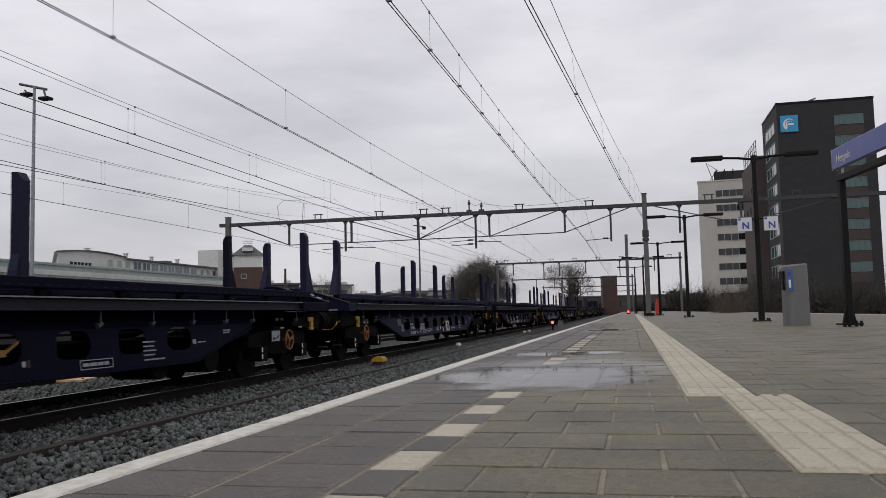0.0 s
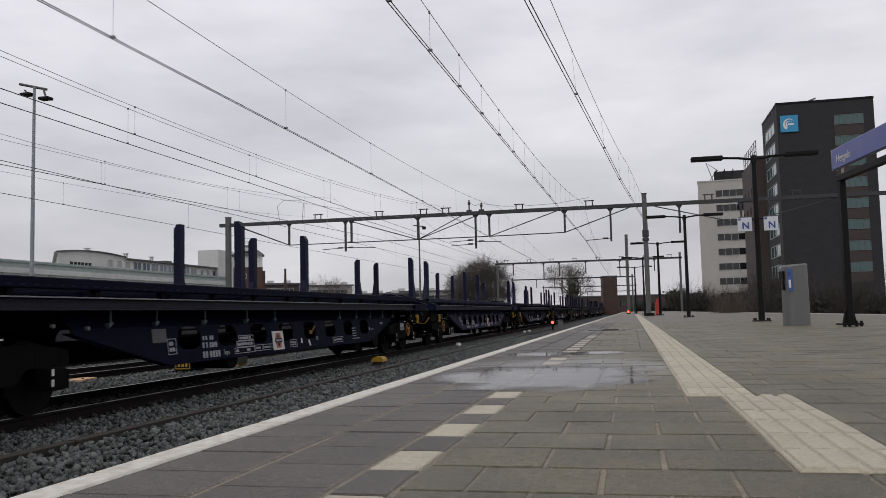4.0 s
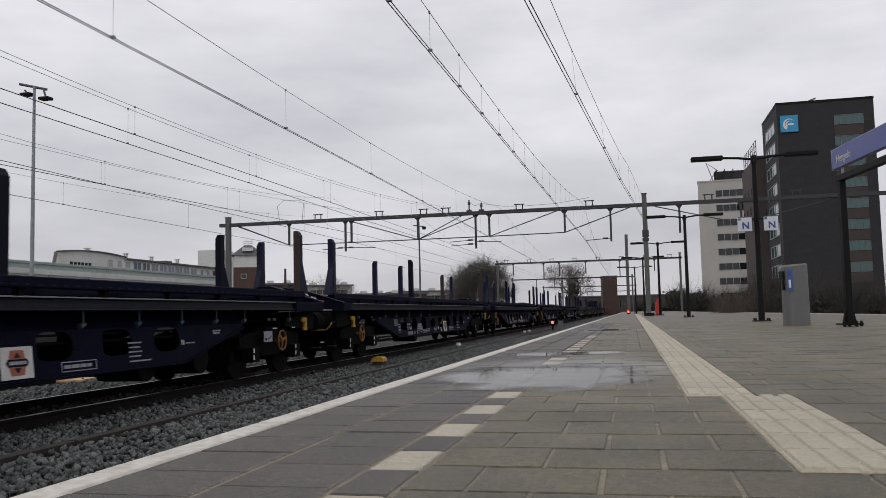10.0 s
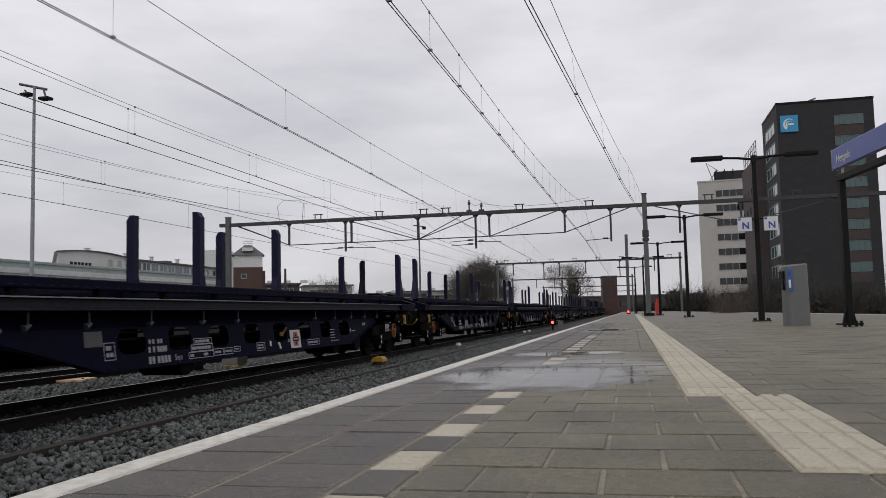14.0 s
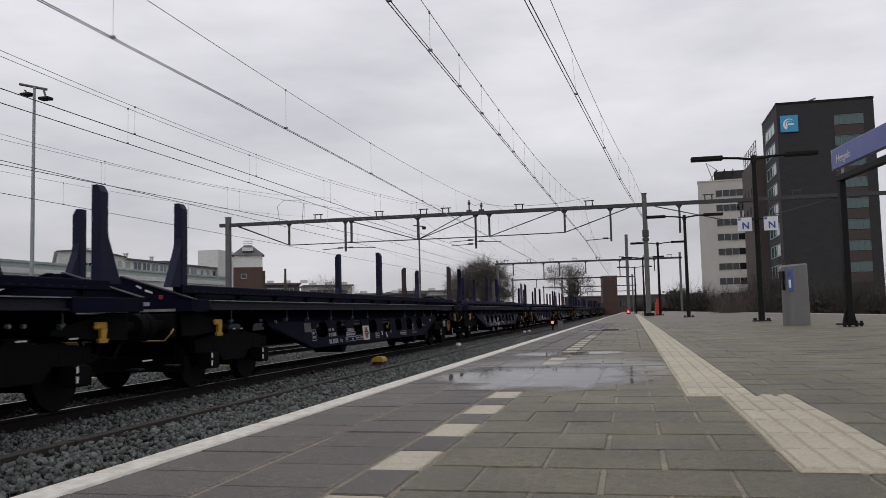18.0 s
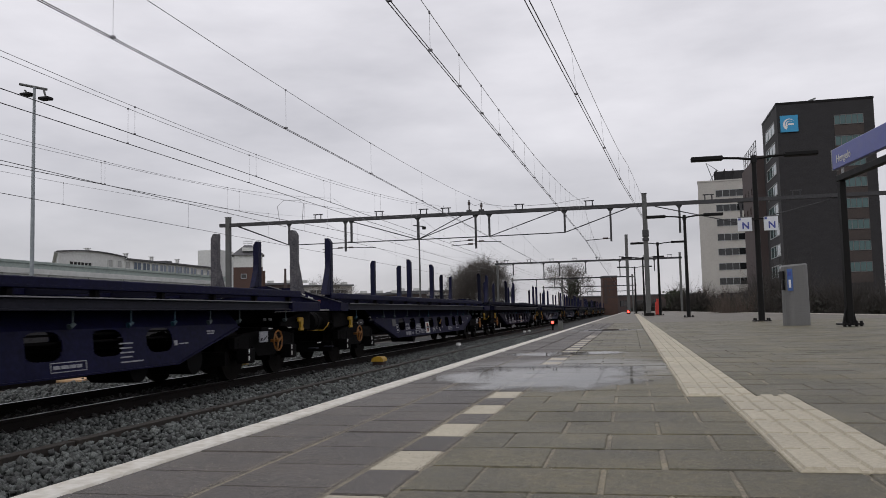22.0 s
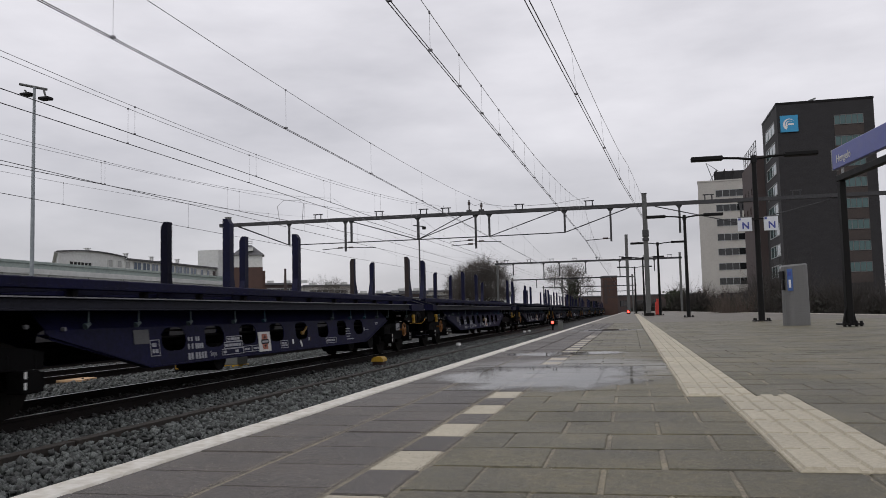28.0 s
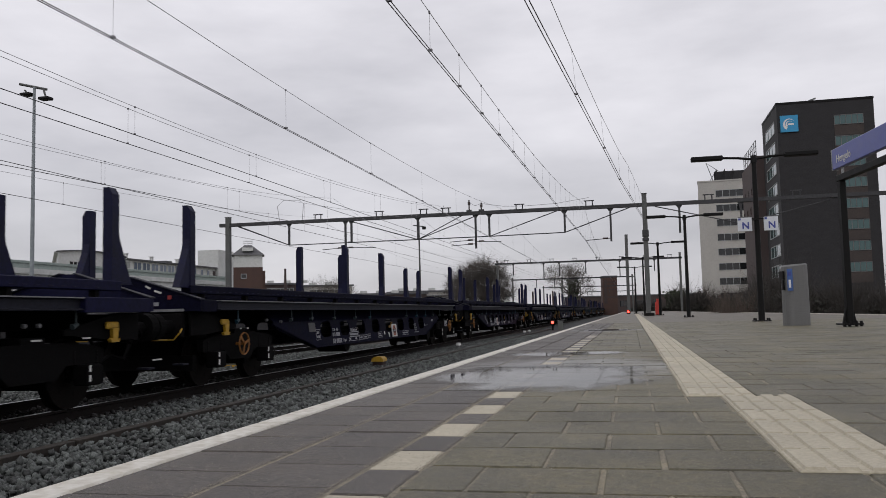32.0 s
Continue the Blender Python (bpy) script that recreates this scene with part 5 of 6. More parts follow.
def dark_tower():
    A, B = (22.85, 135.8), (36.6, 135.7)
    m, w = turned(A, B)
    b = thing("office_tower", "tall dark brick office tower with a blue logo panel", "building", m)
    top = 32.1
    d = 15.0
    part("wall", boxed(0, w, 0, d, -0.3, top), DARK_BRICK, b)
    part("parapet", boxed(-0.06, w + 0.06, -0.06, d + 0.06, top, top + 0.35), BLACK, b)
    for i in range(8):
        z = top - 3.7 - i * 3.19
        window(b, w * 0.59, w * 0.89, z + 0.05, z + 1.55, -0.02, 5, None, FRAME_DULL)
        side_window(b, 2.5, 12.0, z - 0.2, z + 1.7, -0.02, 3)
        part("spandrel", boxed(w * 0.59, w * 0.89, -0.05, 0.0, z - 1.55, z - 0.03), SPANDREL, b)
    lg = part("logo_panel", boxed(0.45, 3.0, -0.25, -0.03, top - 4.3, top - 1.75), CYAN, b, "square blue logo panel with a white swoosh")
    bm = bmesh.new()
    for r, a0, a1, wd in ((0.78, 0.5, 4.2, 0.2), (0.45, 0.6, 4.0, 0.14)):
        n = 14
        cx, cz = 1.75, top - 3.1
        for i in range(n):
            a, c = a0 + (a1 - a0) * i / n, a0 + (a1 - a0) * (i + 1) / n
            q = [(cx + (r + k) * math.cos(t), cz + (r + k) * math.sin(t)) for t, k in ((a, -wd * i / n), (c, -wd * (i + 1) / n), (c, wd * (i + 1) / n), (a, wd * i / n + 0.01))]
            f = [bm.verts.new((x, -0.27, z)) for x, z in q]
            g = [bm.verts.new((x, -0.25, z)) for x, z in q]
            bm.faces.new(f)
            for j in range(4):
                bm.faces.new((f[j], g[j], g[(j + 1) % 4], f[(j + 1) % 4]))
    bmesh.ops.recalc_face_normals(bm, faces=bm.faces[:])
    part("swoosh", bm, WHITE, lg)
    part("logo_bar", boxed(1.55, 2.4, -0.275, -0.252, top - 3.25, top - 3.0), WHITE, lg)
    # lower wing behind
    part("wing", boxed(-1.3, 8.0, d + 0.02, d + 19.5, -0.3, 27.0), BROWN_BRICK, b, "lower brown brick wing")
    for i in range(8):
        part("roof_rail", tubed((-1.1, d + 0.6 + i * 2.4, 27.0), (-1.1, d + 0.6 + i * 2.4, 29.8), 0.07, n=5), GALV, b)
        side_window(b, d + 1.5 + i * 2.3, d + 2.7 + i * 2.3, 21.0 - (i % 2) * 3.2, 22.4 - (i % 2) * 3.2, -1.32, 1, WINDOW, BROWN_BRICK)
    bm = bmesh.new()
    for z in (28.0, 28.9, 29.8):
        beam(bm, (-1.1, d + 0.5, z), (-1.1, d + 17.5, z), 0.07, 0.07)
    part("handrail", bm, GALV, b)
    bm = bmesh.new()
    beam(bm, (5.2, 2, top), (5.2, 2, top + 0.6), 0.3, 0.3)
    beam(bm, (4.6, 2, top + 0.55), (6.1, 2, top + 1.1), 0.4, 0.22)
    part("roof_camera", bm, GALV, b)


def pale_block():
    A, B = (15.7, 198.1), (27.0, 197.0)
    m, w = turned(A, B)
    b = thing("apartment_block", "pale rendered office block with dark ribbon windows", "building", m)
    top = 29.7
    part("wall", boxed(0, w, 0, 22, -0.3, top), PALE_WALL, b)
    part("roof_edge", boxed(-0.1, w + 0.1, -0.1, 22.1, top, top + 0.3), PALE_WALL, b)
    part("penthouse", boxed(3.6, w, 2.5, 11, top + 0.3, top + 2.6), DARK_BRICK, b, "dark set-back roof storey")
    bm = bmesh.new()
    for x in (2.6, 4.4, 6.2):
        beam(bm, (x, 2.3, top + 0.3), (x + 1.6, 2.3, top + 3.0), 0.14, 0.14)
        beam(bm, (x + 1.6, 2.3, top + 3.0), (x + 1.6, 2.3, top + 0.3), 0.14, 0.14)
    part("roof_truss", bm, DARK_BRICK, b)
    for i in range(8):
        z = top - 3.6 - i * 3.3
        if z < 1.5:
            break
        window(b, w * 0.33, w * 0.98, z, z + 1.6, -0.02, 5, WINDOW)
        side_window(b, 3.0, 6.0, z, z + 1.6, -0.02, 1)
    bm = bmesh.new()
    poly_tube(bm, [(3.5, 1.5, top), (2.0, 1.5, top + 4.6), (4.6, 1.5, top + 2.6)], 0.09)
    part("roof_mast", bm, POST_GREY, b)


dark_tower()
pale_block()


def far_left():
    # pale screen along the far side of the yard
    s = thing("sound_screen", "long pale panelled screen with a green coping along the yard", "fence", pose(-28.0, 0, BED), "", "structure")
    z = 3.38 - BED
    for k in range(24):
        y = -20 + k * 3.125
        part("panel", boxed(-0.06, 0.06, y + 0.03, y + 3.09, 0.0, z - 0.62), OFFWHITE, s)
    part("coping", boxed(-0.16, 0.14, -20, 55, z - 0.12, z), PALE_GREEN, s)
    part("upper_band", boxed(-0.03, 0.09, -20, 55, z - 0.36, z - 0.12), PALE_GREEN, s)
    part("ledge", boxed(-0.1, 0.16, -20, 55, z - 0.62, z - 0.36), OFFWHITE, s)
    # long white building with an arched roof end
    m, w = turned((-61.30, 80.6), (-61.93, 120.5))
    b = thing("workshop_building", "long white workshop with window row and arched roof end", "building", m)
    h = 8.3 - BED
    L = 13.2

    def slanted(bm):
        for v in bm.verts:
            v.co.x += max(0.0, v.co.y) * 1.32
        return bm

    part("wall", slanted(boxed(0.3, w, 0, 12, -0.3, h - 0.2)), OFFWHITE, b)
    n = 14
    pts = [(-0.3, h - 0.2)] + [(-0.3 + (L + 0.3) * i / n, h + 0.02 + 0.40 * math.sin(math.pi * (0.02 + 0.95 * i / n)) - 0.16 * (1 - i / n)) for i in range(n + 1)] + [(L, h - 0.2)]
    part("arched_gable", slanted(prismed(pts, 1, -0.02, 12)), OFFWHITE, b)
    arch = prismed([(x, z + 0.1) for x, z in pts[1:-1]] + [(x, z) for x, z in reversed(pts[1:-1])], 1, -0.3, 12.2)
    part("arched_roof", slanted(arch), ROOF_GREY, b)
    part("flat_roof", slanted(boxed(L, w + 0.3, -0.4, 12, h - 0.2, h - 0.02)), ROOF_GREY, b)
    window(b, 2.3, 6.4, h - 1.5, h - 0.95, -0.02, 6, WINDOW, OFFWHITE)
    for x in (9.6, 11.5, 13.3):
        window(b, x, x + 1.0, h - 1.35, h - 0.35, -0.02, 1, WINDOW_PALE, OFFWHITE)
    for i in range(8):
        window(b, 15.1 + i * 2.08, 16.9 + i * 2.08, h - 1.85, h - 0.35, -0.02, 2, WINDOW_BLUE, OFFWHITE)
    for i in range(2):
        window(b, 32.6 + i * 1.9, 33.6 + i * 1.9, h - 1.5, h - 0.5, -0.02, 1, WINDOW_BLUE, OFFWHITE)
    part("loading_bay", boxed(36.6, w, -0.05, 0, h - 2.6, h - 0.6), BROWN_BRICK, b, "dark brown loading bay")
    for y, hh, mt in ((7.3, 0.75, OFFWHITE), (10.4, 0.45, ROOF_GREY), (15.3, 0.8, OFFWHITE), (21.4, 0.75, OFFWHITE), (28.2, 0.8, OFFWHITE)):
        v = part("roof_vent", boxed(y - 0.19, y + 0.19, 1.0, 1.4, h - 0.1, h + hh - 0.12 + (0.15 if y < L else 0.0), 0.03), mt, b)
        part("vent_cap", boxed(y - 0.27, y + 0.27, 0.9, 1.5, h + hh - 0.12 + (0.15 if y < L else 0.0), h + hh - 0.04 + (0.15 if y < L else 0.0)), mt, v)
    part("roof_hatch", boxed(24.8, 26.4, 1.0, 2.2, h - 0.05, h + 0.35), ROOF_GREY, b)
    m, w = turned((-64.81, 118.0), (-61.35, 118.0))
    single("white_box_building", boxed(0, w, 0, 5, -0.3, 11.0 - BED), OFFWHITE, "plain white box-shaped lift housing above the roofs", "building", m)
    # brick tower with a pale top and pyramid roof
    m, w = turned((-53.6, 107.4), (-50.0, 109.1))
    t = thing("water_tower", "square red brick tower with pale upper storey and pyramid roof", "tower", m)
    z0 = 7.5 - BED
    part("brick_base", boxed(0, w, 0, w, -0.3, z0), RED_BRICK, t)
    part("upper_storey", boxed(0.03, w - 0.03, 0.03, w - 0.03, z0, z0 + 1.7), OFFWHITE, t)
    bm = bmesh.new()
    e = 0.25
    vs = [bm.verts.new(p) for p in ((-e, -e, z0 + 1.7), (w + e, -e, z0 + 1.7), (w + e, w + e, z0 + 1.7), (-e, w + e, z0 + 1.7), (w * 0.38, w * 0.38, z0 + 3.2), (w * 0.62, w * 0.38, z0 + 3.2), (w * 0.62, w * 0.62, z0 + 3.2), (w * 0.38, w * 0.62, z0 + 3.2))]
    for f in ((3, 2, 1, 0), (4, 5, 6, 7), (0, 1, 5, 4), (1, 2, 6, 5), (2, 3, 7, 6), (3, 0, 4, 7)):
        bm.faces.new([vs[i] for i in f])
    r = part("roof", bm, ROOF_GREY, t)
    part("dormer", boxed(w * 0.3, w * 0.68, -0.1, 0.9, z0 + 2.25, z0 + 2.75), OFFWHITE, r)
    bm = bmesh.new()
    for x in (0.36, 0.5, 0.64):
        for y in (0.4, 0.6):
            tube(bm, (w * x, w * y, z0 + 3.15), (w * x, w * y, z0 + 3.8), 0.022, 0.022, 5)
    for z in (3.5, 3.8):
        for y in (0.4, 0.6):
            beam(bm, (w * 0.34, w * y, z0 + z), (w * 0.66, w * y, z0 + z), 0.035, 0.035)
    part("antenna_frame", bm, FRAME_GREY, r)
    part("annex", boxed(w, w + 0.35, 0.2, w, -0.3, z0 - 0.5), RED_BRICK, t)
    window(t, 1.0, 1.8, z0 - 1.6, z0 - 0.9, -0.02, 1, WINDOW)
    # chimney and low roofs
    single("chimney", tubed((-57.3, 134, BED - 0.2), (-57.3, 134, 8.7), 0.24, 0.19, 14), BROWN_BRICK, "slim brown factory chimney beyond the yard", "chimney")
    for x, y, wd, h, mt in ((-64, 139, 6, 7.2, BROWN_BRICK), (-59.5, 148, 8, 7.0, PALE_WALL), (-50, 150, 12, 5.2, BROWN_BRICK), (-44, 155, 14, 5.6, PALE_WALL), (-32, 150, 10, 4.2, OFFWHITE)):
        m, w = turned((x, y), (x + wd, y + wd * 0.5))
        b = thing("low_building", "low distant flat-roofed shed", "building", m, "low distant sheds")
        part("wall", boxed(0, w, 0, 8, -0.3, h), mt, b)
        part("roof", boxed(-0.3, w + 0.3, -0.3, 8.3, h, h + 0.3), ROOF_GREY, b)
        for i in range(3):
            part("roof_unit", boxed(1 + i * 3, 2.2 + i * 3, 1, 2, h + 0.3, h + 0.8), OFFWHITE, b)
        window(b, 1, w - 1, h - 1.6, h - 0.6, -0.02, 6, WINDOW)
    # brick tower and long low building at the end of the line
    m, w = turned((-7.4, 230), (-3.6, 230.6))
    t = thing("brick_tower", "square brown brick tower at the end of the line", "tower", m)
    part("shaft", boxed(0, w, 0, 4, -0.3, 10.2), RED_BRICK, t)
    part("dark_strip", boxed(w * 0.08, w * 0.3, -0.06, 0, 3.0, 9.4), BROWN_BRICK, t)
    part("top", boxed(-0.1, w + 0.1, -0.1, 4.1, 10.2, 10.5), ROOF_GREY, t)
    for z in (4.6, 6.6, 8.6):
        part("floor_band", boxed(w * 0.32, w * 0.98, -0.05, 0, z, z + 0.35), BROWN_BRICK, t)
    m, w = turned((-20, 262), (26, 262))
    b = thing("long_brick_building", "long low brown brick building closing the view", "building", m)
    part("wall", boxed(0, w, 0, 8, -0.3, 5.4), BROWN_BRICK, b)
    part("roof", boxed(-0.2, w + 0.2, -0.2, 8.2, 5.4, 5.75), ROOF_GREY, b)
    for i in range(9):
        window(b, 2 + i * 4.8, 5 + i * 4.8, 2.2, 4.2, -0.02, 2, WINDOW, BROWN_BRICK)


far_left()


# ---- trees and shrubs ----
def bare_tree(name, at, height, spread, seed, label, ivy=0, depth=6, trunk=0.3, kids=3, start=0.25, keep=(0.66, 0.88), fine=2):
    rng = random.Random(seed)
    t = thing(name, label, "tree", at)
    bt = bmesh.new()
    quads_v, quads_f = [], []

    def twig(p, d, l, r):
        a, b = frame_axes(p, p + d)
        k = len(quads_v)
        for i in range(3):
            c = 2 * math.pi * i / 3
            quads_v.append(tuple(p + (a * math.cos(c) + b * math.sin(c)) * r))
        quads_v.append(tuple(p + d * l))
        quads_f.extend(((k, k + 1, k + 3), (k + 1, k + 2, k + 3), (k + 2, k, k + 3)))

    def grow(p, d, l, r, lev):
        if lev >= depth:
            for _ in range(fine):
                dd = (d + Vector((rng.uniform(-.6, .6), rng.uniform(-.6, .6), rng.uniform(-.3, .5)))).normalized()
                twig(p, dd, l * rng.uniform(0.7, 1.3), r * 0.6)
            return
        q = p + d * l
        if lev < 3:
            tube(bt, p, q, r, r * 0.72, 7 if lev < 2 else 5, caps=False)
        else:
            twig(p, d, l * 1.25, r * 0.7)
        n = kids if lev else kids + 2
        for i in range(n):
            ang = rng.uniform(0.3, 0.75) * spread
            a, b = frame_axes(p, q)
            az = 2 * math.pi * (i + rng.uniform(-.3, .3)) / n
            dd = (d * math.cos(ang) + (a * math.cos(az) + b * math.sin(az)) * math.sin(ang))
            dd.z += 0.08
            grow(p + d * l * rng.uniform(0.6, 1.0), dd.normalized(), l * rng.uniform(*keep), r * 0.62, lev + 1)

    grow(Vector((0, 0, -0.1)), Vector((0, 0, 1)), height * start, trunk, 0)
    part("trunk", bt, BARK, t)
    tagged(part("crown", bulk("crown", quads_v, quads_f, TWIG_TREE), None, t), kind="stuff")
    if ivy:
        v, f = [], []
        for _ in range(ivy):
            a = rng.uniform(0, 6.283)
            z = rng.uniform(0.2, height * 0.62)
            rr = (0.6 + 0.9 * (z / height)) * rng.uniform(0.3, 1.5)
            c = Vector((rr * math.cos(a), rr * math.sin(a), z))
            u = Vector((rng.uniform(-1, 1), rng.uniform(-1, 1), rng.uniform(-1, 1))).normalized() * rng.uniform(0.1, 0.22)
            w2 = u.orthogonal().normalized() * u.length
            k = len(v)
            v += [tuple(c - u), tuple(c + w2), tuple(c + u), tuple(c - w2)]
            f.append((k, k + 1, k + 2, k + 3))
        tagged(part("ivy", bulk("ivy", v, f, IVY), None, t, "dark green ivy"), kind="stuff")
    return t


bare_tree("bare_tree", pose(-20.8, 118.2, BED), 10.8, 1.0, 1, "broad bare winter tree with dense fine twigs", trunk=0.24, start=0.21, kids=4, depth=6, keep=(0.78, 1.0), fine=3)

bare_tree("bare_tree", pose(-22.8, 117.4, BED), 7.6, 0.9, 31, "low many-stemmed bare tree in a clump", trunk=0.14, start=0.2, kids=4, depth=5, keep=(0.78, 1.0), fine=3)
bare_tree("bare_tree", pose(-18.9, 117.0, BED), 7.2, 0.9, 32, "low many-stemmed bare tree in a clump", trunk=0.14, start=0.2, kids=4, depth=5, keep=(0.78, 1.0), fine=3)
bare_tree("bare_tree", pose(-13.0, 196.0, BED), 14.5, 0.95, 2, "bare winter tree with an ivy-covered trunk", ivy=1600, trunk=0.4, start=0.27, kids=3, depth=7, fine=3)
bare_tree("bare_tree", pose(-45.2, 125.0, BED), 8.6, 1.1, 3, "small round bare tree behind the yard", trunk=0.2, kids=3, start=0.26, depth=6, keep=(0.72, 0.9))
bare_tree("bare_tree", pose(-38.0, 132.0, BED), 6.6, 1.0, 4, "small bare tree behind the yard", trunk=0.15, kids=3, depth=5)
bare_tree("bare_tree", pose(-29.0, 128.0, BED), 6.0, 1.0, 5, "low bare scrub tree beside the yard", trunk=0.12, kids=3, depth=5)
bare_tree("bare_tree", pose(-51.0, 140.0, BED), 6.4, 1.1, 6, "small bare tree behind the yard", trunk=0.15, kids=3, depth=5)


def thicket(x0, y0, x1, y1, h, n, seed, label):
    """A bank of bare winter shrubs: many thin twigs with sparse dull leaves."""
    rng = random.Random(seed)
    t = thing("shrubs", label, "shrubs", None, "", "stuff")
    v, f, lv, lf = [], [], [], []
    for _ in range(n):
        u = rng.random()
        p = Vector((x0 + (x1 - x0) * u + rng.uniform(-1, 1), y0 + (y1 - y0) * u + rng.uniform(-1.5, 1.5), BED - 0.1))
        hh = h * (0.55 + 0.45 * noise.noise(Vector((u * 9, seed, 0)))) * rng.uniform(0.5, 1.25)
        for _ in range(9):
            d = Vector((rng.gauss(0, 0.33), rng.gauss(0, 0.33), 1)).normalized()
            l = hh * rng.uniform(0.4, 1.0)
            a, b = frame_axes(p, p + d)
            k = len(v)
            r = 0.022
            v += [tuple(p + a * r), tuple(p - a * r + b * r), tuple(p - b * r), tuple(p + d * l)]
            f += [(k, k + 1, k + 3), (k + 1, k + 2, k + 3), (k + 2, k, k + 3)]
            for _ in range(3):
                s = rng.uniform(0.3, 0.95)
                q = p + d * l * s
                dd = (d + Vector((rng.uniform(-.8, .8), rng.uniform(-.8, .8), rng.uniform(-.2, .5)))).normalized()
                k = len(v)
                v += [tuple(q + a * 0.012), tuple(q - a * 0.012), tuple(q + dd * l * 0.3)]
                f.append((k, k + 1, k + 2))
            for _ in range(7):
                q = p + d * l * rng.uniform(0.03, 0.6) + Vector((rng.uniform(-.3, .3), rng.uniform(-.3, .3), 0))
                u1 = Vector((rng.uniform(-1, 1), rng.uniform(-1, 1), rng.uniform(-1, 1))).normalized() * rng.uniform(0.08, 0.2)
                w1 = u1.orthogonal().normalized() * u1.length
                k = len(lv)
                lv += [tuple(q - u1), tuple(q + w1), tuple(q + u1), tuple(q - w1)]
                lf.append((k, k + 1, k + 2, k + 3))
    part("twigs", bulk("twigs", v, f, TWIG), None, t)
    part("leaves", bulk("leaves", lv, lf, HEDGE), None, t)


thicket(12.0, 64.0, 30.0, 55.0, 5.4, 1500, 11, "bare winter shrubs and hedge beyond the platform")
thicket(11.0, 66.0, 14.5, 110.0, 7.0, 1000, 12, "tall bare shrubs beside the line")
thicket(6.5, 120.0, 14.0, 112.0, 6.5, 600, 13, "bare shrubs at the foot of the pale block")
thicket(-40.0, 150.0, -16.0, 170.0, 3.4, 260, 14, "low scrub beyond the yard")
thicket(-24.5, 117.0, -17.5, 118.5, 4.6, 90, 16, "low bare shrubs at the foot of the tree")
thicket(0.0, 200.0, 14.0, 190.0, 6.0, 420, 15, "bushes at the end of the platform")


def fan_shrub(x, y, h, n, seed, label, material, spread=0.45):
    """One bush of straight canes that fan out from its foot, with side twigs."""
    rng = random.Random(seed)
    t = thing("bush", label, "bush", pose(x, y, BED + 0.6), "bushes beyond the platform")
    v, f = [], []
    for _ in range(n):
        p = Vector((rng.gauss(0, 0.16), rng.gauss(0, 0.16), -0.8))
        d = Vector((rng.gauss(0, spread), rng.gauss(0, spread), 1)).normalized()
        l = (h + 0.8) * rng.uniform(0.45, 1.0)
        a, b = frame_axes(p, p + d)
        r = 0.014
        k = len(v)
        v += [tuple(p + a * r), tuple(p - a * r + b * r), tuple(p - b * r), tuple(p + d * l)]
        f += [(k, k + 1, k + 3), (k + 1, k + 2, k + 3), (k + 2, k, k + 3)]
        for _ in range(6):
            q = p + d * l * rng.uniform(0.3, 0.95)
            dd = (d + Vector((rng.uniform(-.7, .7), rng.uniform(-.7, .7), rng.uniform(-.1, .5)))).normalized()
            k = len(v)
            v += [tuple(q + a * 0.008), tuple(q - a * 0.008), tuple(q + dd * l * rng.uniform(0.12, 0.3))]
            f.append((k, k + 1, k + 2))
    tagged(part("cane_clump", bulk("cane_clump", v, f, material), None, t), kind="stuff")


fan_shrub(6.25, 61.0, 2.7, 150, 21, "pale tan bush of bare fanning canes", TWIG_PALE)
fan_shrub(7.6, 60.5, 2.3, 110, 22, "pale tan bush of bare fanning canes", TWIG_PALE)
fan_shrub(9.0, 60.0, 2.9, 130, 23, "brown bush of bare winter canes", TWIG)
fan_shrub(10.4, 59.0, 2.4, 110, 24, "brown bush of bare winter canes", TWIG)
fan_shrub(13.2, 57.0, 3.1, 150, 25, "brown bush of bare winter canes", TWIG, 0.55)
fan_shrub(16.0, 56.0, 3.6, 180, 26, "tall reddish brown bush of bare canes", TWIG, 0.5)
bare_tree("bare_tree", pose(6.0, 121.0, BED), 6.0, 0.55, 7, "slim dark ivy-clad tree beyond the platform end", ivy=900, trunk=0.14, kids=3, depth=5)
bare_tree("bare_tree", pose(9.2, 119.0, BED), 5.2, 1.0, 8, "small bare tree beyond the platform end", trunk=0.14, kids=4, depth=5)


# ---- single slabs, tactile strip and stones ----
def slab_bm(w, l, h=0.05, bev=0.0035):
    bm = bmesh.new()
    x, y = w / 2, l / 2
    lo = [bm.verts.new(p) for p in ((-x, -y, -h), (x, -y, -h), (x, y, -h), (-x, y, -h))]
    mid = [bm.verts.new(p) for p in ((-x, -y, -bev), (x, -y, -bev), (x, y, -bev), (-x, y, -bev))]
    hi = [bm.verts.new(p) for p in ((-x + bev, -y + bev, 0), (x - bev, -y + bev, 0), (x - bev, y - bev, 0), (-x + bev, y - bev, 0))]
    for a, c in ((lo, mid), (mid, hi)):
        for i in range(4):
            bm.faces.new((a[i], a[(i + 1) % 4], c[(i + 1) % 4], c[i]))
    bm.faces.new(hi)
    return bm


